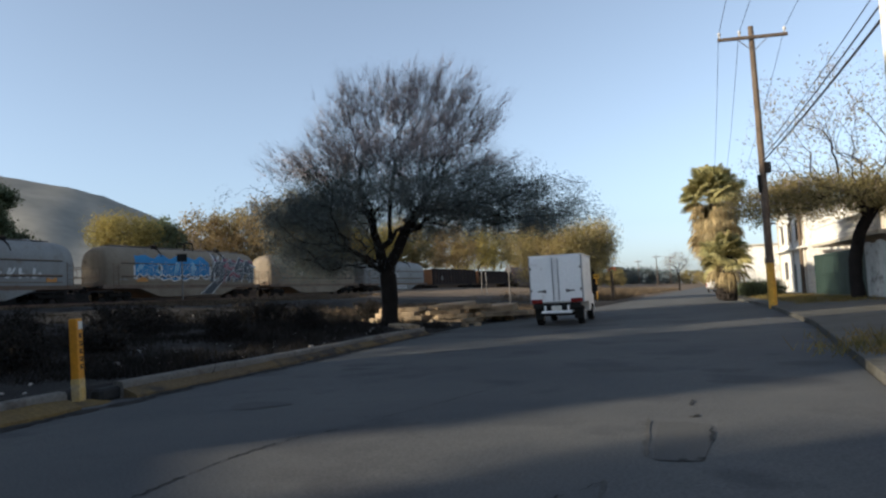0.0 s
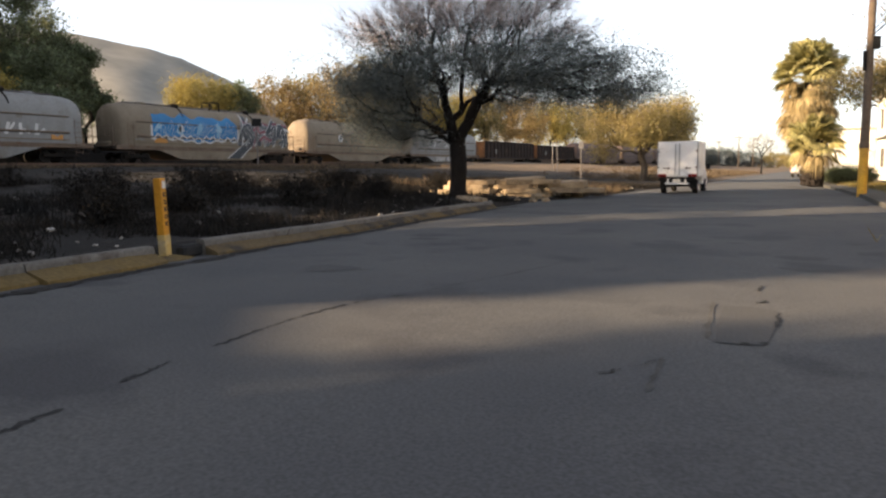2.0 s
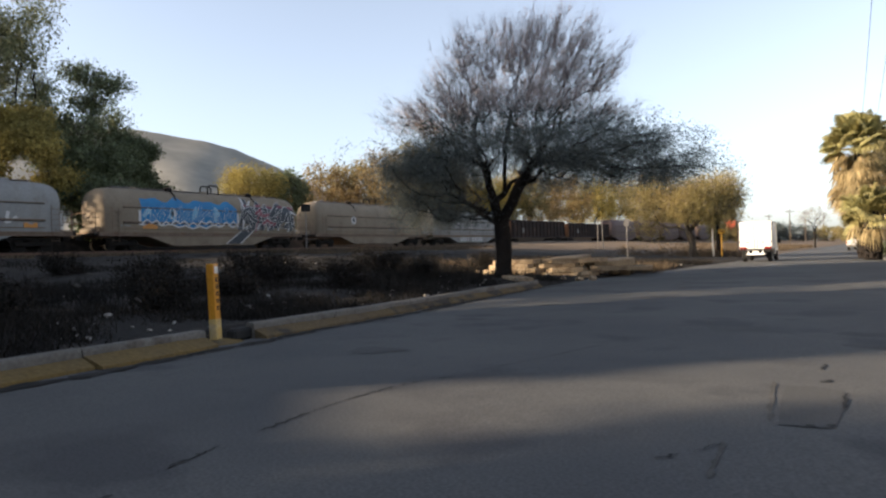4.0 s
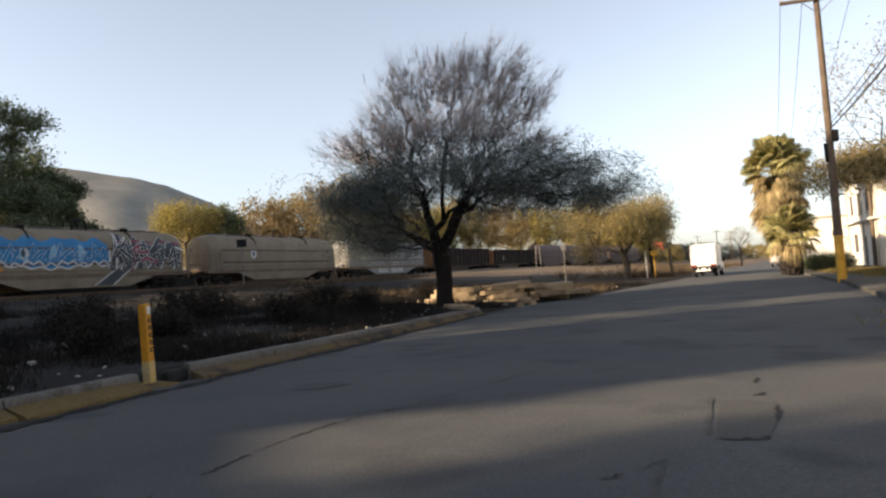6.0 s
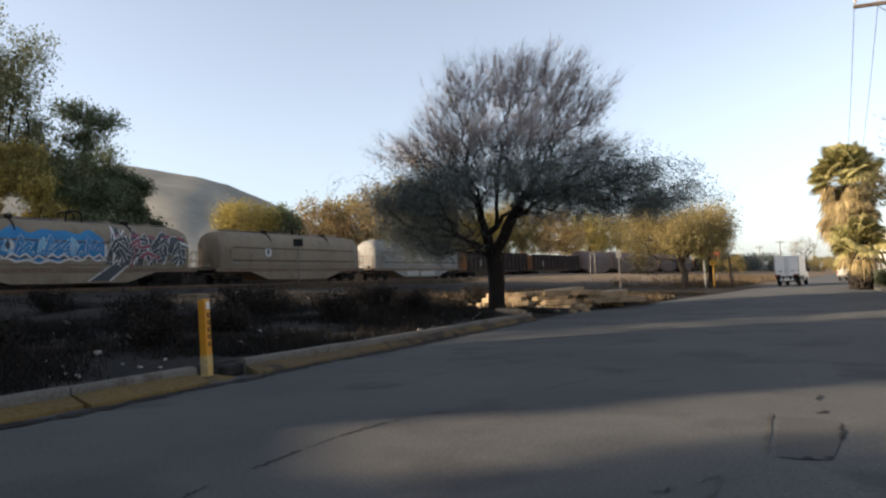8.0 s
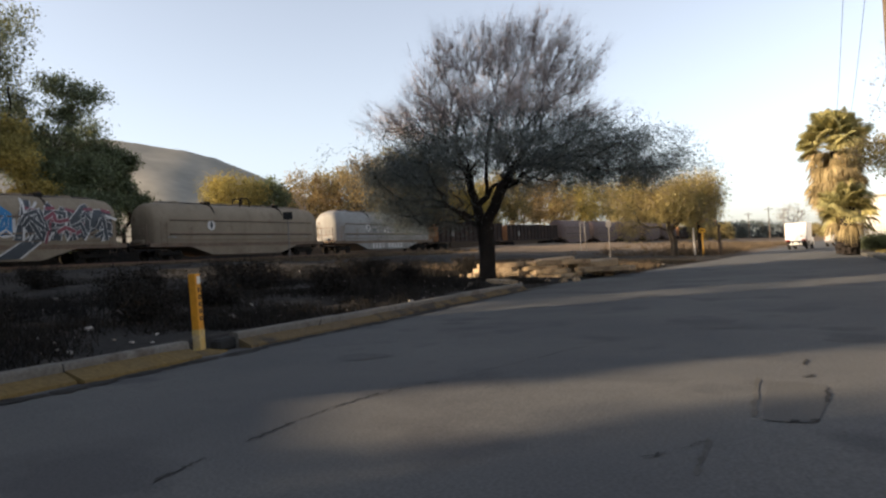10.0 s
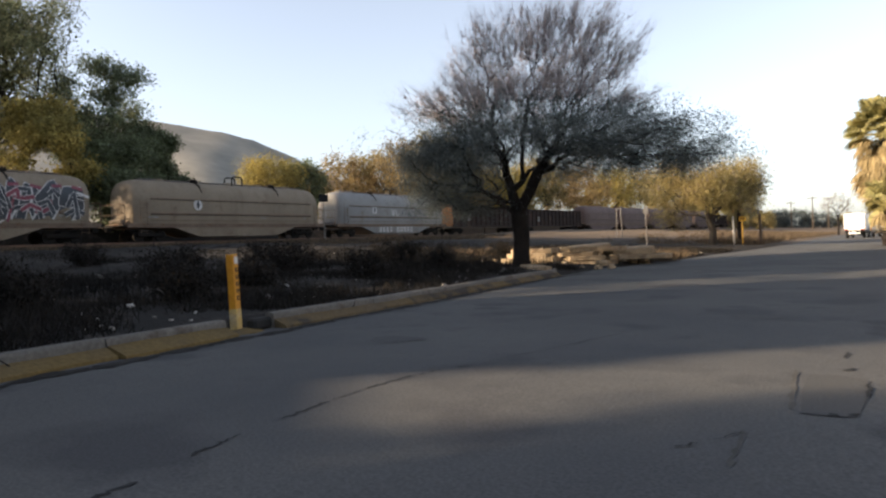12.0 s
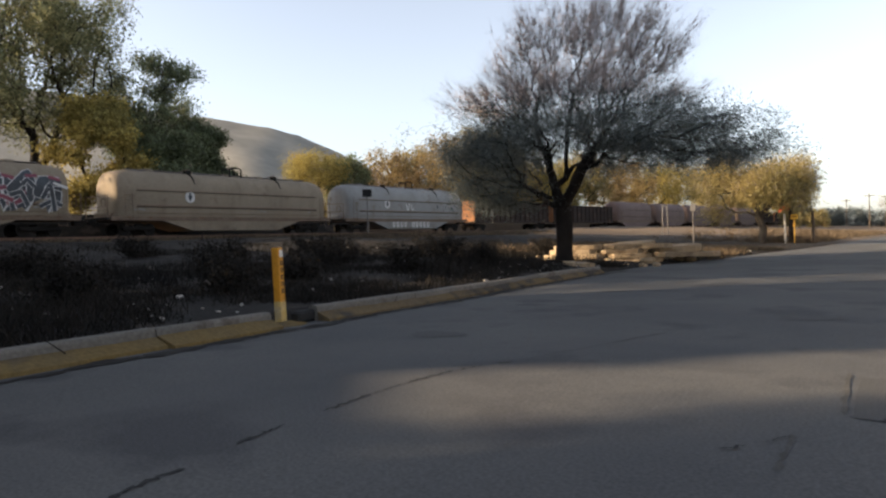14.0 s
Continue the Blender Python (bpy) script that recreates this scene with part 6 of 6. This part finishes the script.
def build_truck():
    """A small white box truck; y runs ahead, the rear axle at y = 0.7."""
    t = thing("box_truck", Matrix(), "small white box truck with red rear lamps driving away", "truck")
    box = part("cargo_box", Shape().box((0, 1.35, 1.68), (1.92, 2.9, 1.72), 0.03), TRUCK_WHITE, t)
    part("roof_cap", Shape().box((0, 1.35, 2.55), (1.96, 2.94, 0.06), 0.02), TRUCK_WHITE, box)
    for sx in (-0.47, 0.47):
        part("rear_door", Shape().box((sx, -0.13, 1.68), (0.92, 0.05, 1.62), 0.012), TRUCK_WHITE, box)
        for hz in (1.3, 2.1):
            part("door_hinge", Shape().box((sx * 1.92, -0.16, hz), (0.06, 0.03, 0.1)), STEEL, box)
        part("lock_handle", Shape().box((sx * 0.9 + (0.12 if sx > 0 else -0.12), -0.17, 1.26), (0.26, 0.04, 0.05), 0.01).tube([(sx * 0.9 - 0.06, -0.17, 1.26), (sx * 0.9 + 0.06, -0.17, 1.26)], 0.05, 8), STEEL, box)
    for sx in (-0.1, 0.1):
        part("lock_bar", Shape().tube([(sx, -0.175, 0.9), (sx, -0.175, 2.46)], 0.02, 6), SEAM, box)
    for sx in (-0.95, 0.95):
        part("corner_trim", Shape().box((sx, -0.12, 1.68), (0.05, 0.06, 1.72), 0.01), SEAM, box)
    part("chassis", Shape().box((0, 2.0, 0.62), (1.0, 4.4, 0.22), 0.03).box((0, 0.7, 0.4), (1.4, 0.14, 0.14), 0.03), CHASSIS, t)
    part("rear_skirt", Shape().box((0, -0.05, 0.72), (1.75, 0.12, 0.2), 0.02), CHASSIS, t)
    part("bumper", Shape().box((0, -0.28, 0.5), (1.1, 0.1, 0.1), 0.02).box((-0.42, -0.2, 0.62), (0.06, 0.2, 0.24), 0.01).box((0.42, -0.2, 0.62), (0.06, 0.2, 0.24), 0.01), TRUCK_WHITE, t, "white tubular bumper")
    part("plate", Shape().box((0, -0.3, 0.64), (0.36, 0.02, 0.17), 0.005), WHITE_PLATE, t, "blank pale number plate")
    for sx in (-0.72, 0.72):
        part("tail_lamp", Shape().box((sx, -0.15, 0.9), (0.42, 0.06, 0.15), 0.02), TAIL_RED, t, "red tail lamp")
        part("mud_flap", Shape().box((sx, 0.25, 0.45), (0.32, 0.02, 0.45), 0.005), RUBBER, t)
    cab = [(2.86, 0.5), (2.86, 1.55), (3.15, 1.72), (3.75, 1.7), (4.15, 1.15), (4.75, 1.02), (4.82, 0.75), (4.82, 0.42), (2.9, 0.42)]
    part("cab", Shape().prism(cab, -0.82, 0.82, 0), TRUCK_WHITE, t)
    for sx in (-0.825, 0.825):
        part("side_window", Shape().prism([(3.0, 1.15), (3.0, 1.55), (3.2, 1.64), (3.7, 1.62), (4.0, 1.15)], sx - 0.012, sx + 0.012, 0), DARK_GLASS, t)
        part("mirror", Shape().box((sx * 1.2, 3.9, 1.3), (0.2, 0.1, 0.3), 0.03), CHASSIS, t, "black wing mirror")
        part("side_marker", Shape().box((sx * 1.06, 2.7, 2.15), (0.1, 0.1, 0.12), 0.02), SPRAY_ORANGE, t, "orange side marker")
    wheels = [wheel(t, sx, y, 0.34, 0.24) for sx in (-0.76, 0.76) for y in (0.7, 3.85)]
    return t, wheels


def build_pickup():
    p = thing("pickup_truck", pose(7.0, 84.5, 0.0, 0, 0, -15), "parked silver pickup truck seen from behind", "truck")
    part("bed", Shape().box((0, 1.0, 0.85), (1.75, 2.1, 0.55), 0.05), PICKUP_GREY, p)
    part("tailgate", Shape().box((0, -0.07, 0.86), (1.55, 0.06, 0.48), 0.02), PICKUP_GREY, p)
    part("cab", Shape().prism([(2.06, 0.6), (2.06, 1.15), (2.3, 1.62), (3.3, 1.62), (3.85, 1.12), (4.9, 1.0), (5.0, 0.6)], -0.85, 0.85, 0), PICKUP_GREY, p)
    part("rear_window", Shape().prism([(-0.65, 1.2), (0.65, 1.2), (0.58, 1.55), (-0.58, 1.55)], 2.06, 2.2, 1), DARK_GLASS, p)
    for sx in (-0.86, 0.86):
        part("side_window", Shape().prism([(2.4, 1.12), (2.5, 1.52), (3.25, 1.52), (3.6, 1.12)], sx - 0.01, sx + 0.01, 0), DARK_GLASS, p)
    part("bumper", Shape().box((0, -0.2, 0.52), (1.6, 0.18, 0.18), 0.03), STEEL, p)
    part("chassis", Shape().box((0, 2.3, 0.52), (1.1, 4.6, 0.2), 0.02), CHASSIS, p)
    for sx in (-0.78, 0.78):
        part("tail_lamp", Shape().box((sx, -0.08, 0.88), (0.14, 0.06, 0.36), 0.015), TAIL_RED, p, "red tail lamp")
        for y in (0.9, 4.1):
            wheel(p, sx * 0.98, y, 0.33, 0.22)


TRUCK, TRUCK_WHEELS = build_truck()
build_pickup()


# ---- distance: the long hill, and unseen sheds and trees added to shade the street ----
def build_hill():
    verts, n, m = [], 90, 14
    crest = [(30, 3.0), (34, 4.6), (37.4, 6.2), (40, 7.5), (42.8, 8.5), (45, 9.0), (47, 9.2), (49.5, 9.6), (52.3, 9.7), (56, 10.4), (60, 10.9), (66, 11.2), (74, 10.5), (84, 8.0), (95, 4.0)]
    ca, ce = [c[0] for c in crest], [c[1] for c in crest]
    for i in range(n + 1):
        az = 28 + 70 * i / n
        d0 = 900
        e = float(np.interp(az, ca, ce)) if az > 30 else 3.0 * max(0, (az - 28) / 2)
        top = d0 * math.tan(radians(e)) * (1.12 + 0.05 * min(max((az - 38) / 8, 0), 1))
        for k in range(m + 1):
            u = k / m
            d = d0 * (0.62 + 0.5 * u)
            rid = noise.noise((az * 0.22, u * 1.5, 1)) * 10 * u * (1 - u) * 4 + noise.noise((az * 0.9, u * 5, 2)) * 3 * (1 - u)
            x, y = polar(az + (1 - u) * 0.4, d)
            verts.append((x, y, top * (u**1.15) + rid * min(1, e / 4) - 1 + 1.4 * noise.noise((az * 3, u, 7)) * (k == m)))
    faces = [(i * (m + 1) + k, (i + 1) * (m + 1) + k, (i + 1) * (m + 1) + k + 1, i * (m + 1) + k + 1) for i in range(n) for k in range(m)]
    tagged(new("hill", smooth_mesh("hill", verts, faces, HILL)), "long bare scrubby hill in the distance", "hill", kind="structure")


build_hill()


def build_shade():
    """Long plain sheds added out of view as shade casters; the low sun comes between."""
    across = Vector((SUN_DIR.y, -SUN_DIR.x, 0))
    # (from, to across the light, metres back towards the sun from the line through the origin, height)
    for a, b, back, h in ((-4.3, 30, 14, 11), (-7.3, -4.2, 20, 6.9), (-15.6, -7.1, 9, 12), (-28.9, -18.0, 24, 23), (-18.0, -15.7, 24, 8.6), (-31.8, -28.9, 43, 16.6), (-50, -31.8, 46.2, 15)):
        c = across * ((a + b) / 2) - SUN_DIR * (back + 1.5)
        ob = tagged(new("shed"), "unseen plain grey block added to shade the street", "shed", kind="structure")
        ob.matrix_world = Matrix.Translation(c) @ Euler((0, 0, math.atan2(across.y, across.x))).to_matrix().to_4x4()
        part("wall", Shape().box((0, 0, h / 2 - 0.5), (b - a, 3, h + 1), 0.02), SHADE_BLOCK, ob)
        part("roof", Shape().prism([(-1.6, h + 0.004), (1.6, h + 0.004), (0, h + 0.5)], -(b - a) / 2, (b - a) / 2, 0), STEEL, ob)

    # unseen leafy trees, added between the sheds to break up the light
    for k, (c, back, h, r, n) in enumerate(((-7.4, 16.5, 12, 0.7, 30), (-4.5, 18.5, 11, 0.7, 22), (-16.9, 20, 15, 1.5, 50))):
        q = across * c - SUN_DIR * back
        simple_tree("shade_tree", (q.x, q.y, 0.0), "unseen leafy tree added to break up the light", h, r, LEAF_GREEN, 300 + k, tips=n, per_tip=44, size=0.26, low=0.15, spread=0.3, group="trees beside the sheds", shell=0.2, bare=2)


build_shade()


# ---- what moves ----
TRUCK_WAY = [(0.0, 7.37, 25.6), (0.5, 6.5, 28.4), (1.0, 5.55, 31.0), (2.0, 3.75, 36.6), (2.5, 3.2, 39.8), (4.0, 1.75, 48.5), (5.5, 0.8, 56.0), (6.5, 0.15, 60.2), (8.0, -0.95, 66.5), (9.2, -1.85, 72.0), (10.5, -2.6, 77.5), (12.5, -3.4, 85.5), (14.0, -4.0, 91.0)]


def motions():
    # the train rolls to the left and slows a little
    for car, off in TRAIN:
        rows = []
        for k in range(15):
            t = float(k)
            x, y, z, h = track(60.3 - 3.05 * t + 0.026 * t * t + off)
            rows.append((t, pose(x, y, z, 0, 0, -h)))
        walk(car, rows)
    for car, off in TRAIN[:4]:
        for ws in [o for o in car.children if o.name.startswith("wheelset")]:
            x, y, z = ws.location
            rows = []
            for k in range(71):
                t = 0.2 * k
                rows.append((t, pose(x, y, z, math.degrees((3.05 * t - 0.026 * t * t) / 0.42), 0, 0)))
            walk(ws, rows)
    # the truck drives away down the street
    ts, ps = [r[0] for r in TRUCK_WAY], [polar(r[1], r[2]) for r in TRUCK_WAY]
    rows = []
    for i, t in enumerate(ts):
        a, b = ps[max(i - 1, 0)], ps[min(i + 1, len(ps) - 1)]
        h = math.degrees(math.atan2(b[0] - a[0], b[1] - a[1]))
        rows.append((t, pose(ps[i][0], ps[i][1], 0.005, 0, 0, -h)))
    walk(TRUCK, rows)
    gone = np.concatenate([[0], np.cumsum([math.dist(a, b) for a, b in zip(ps, ps[1:])])])
    for w in TRUCK_WHEELS:
        x, y, z = w.location
        rows = []
        for k in range(201):
            t = 0.07 * k
            rows.append((t, pose(x, y, z, -math.degrees(float(np.interp(t, ts, gone)) / 0.34), 0, 0)))
        walk(w, rows)


motions()
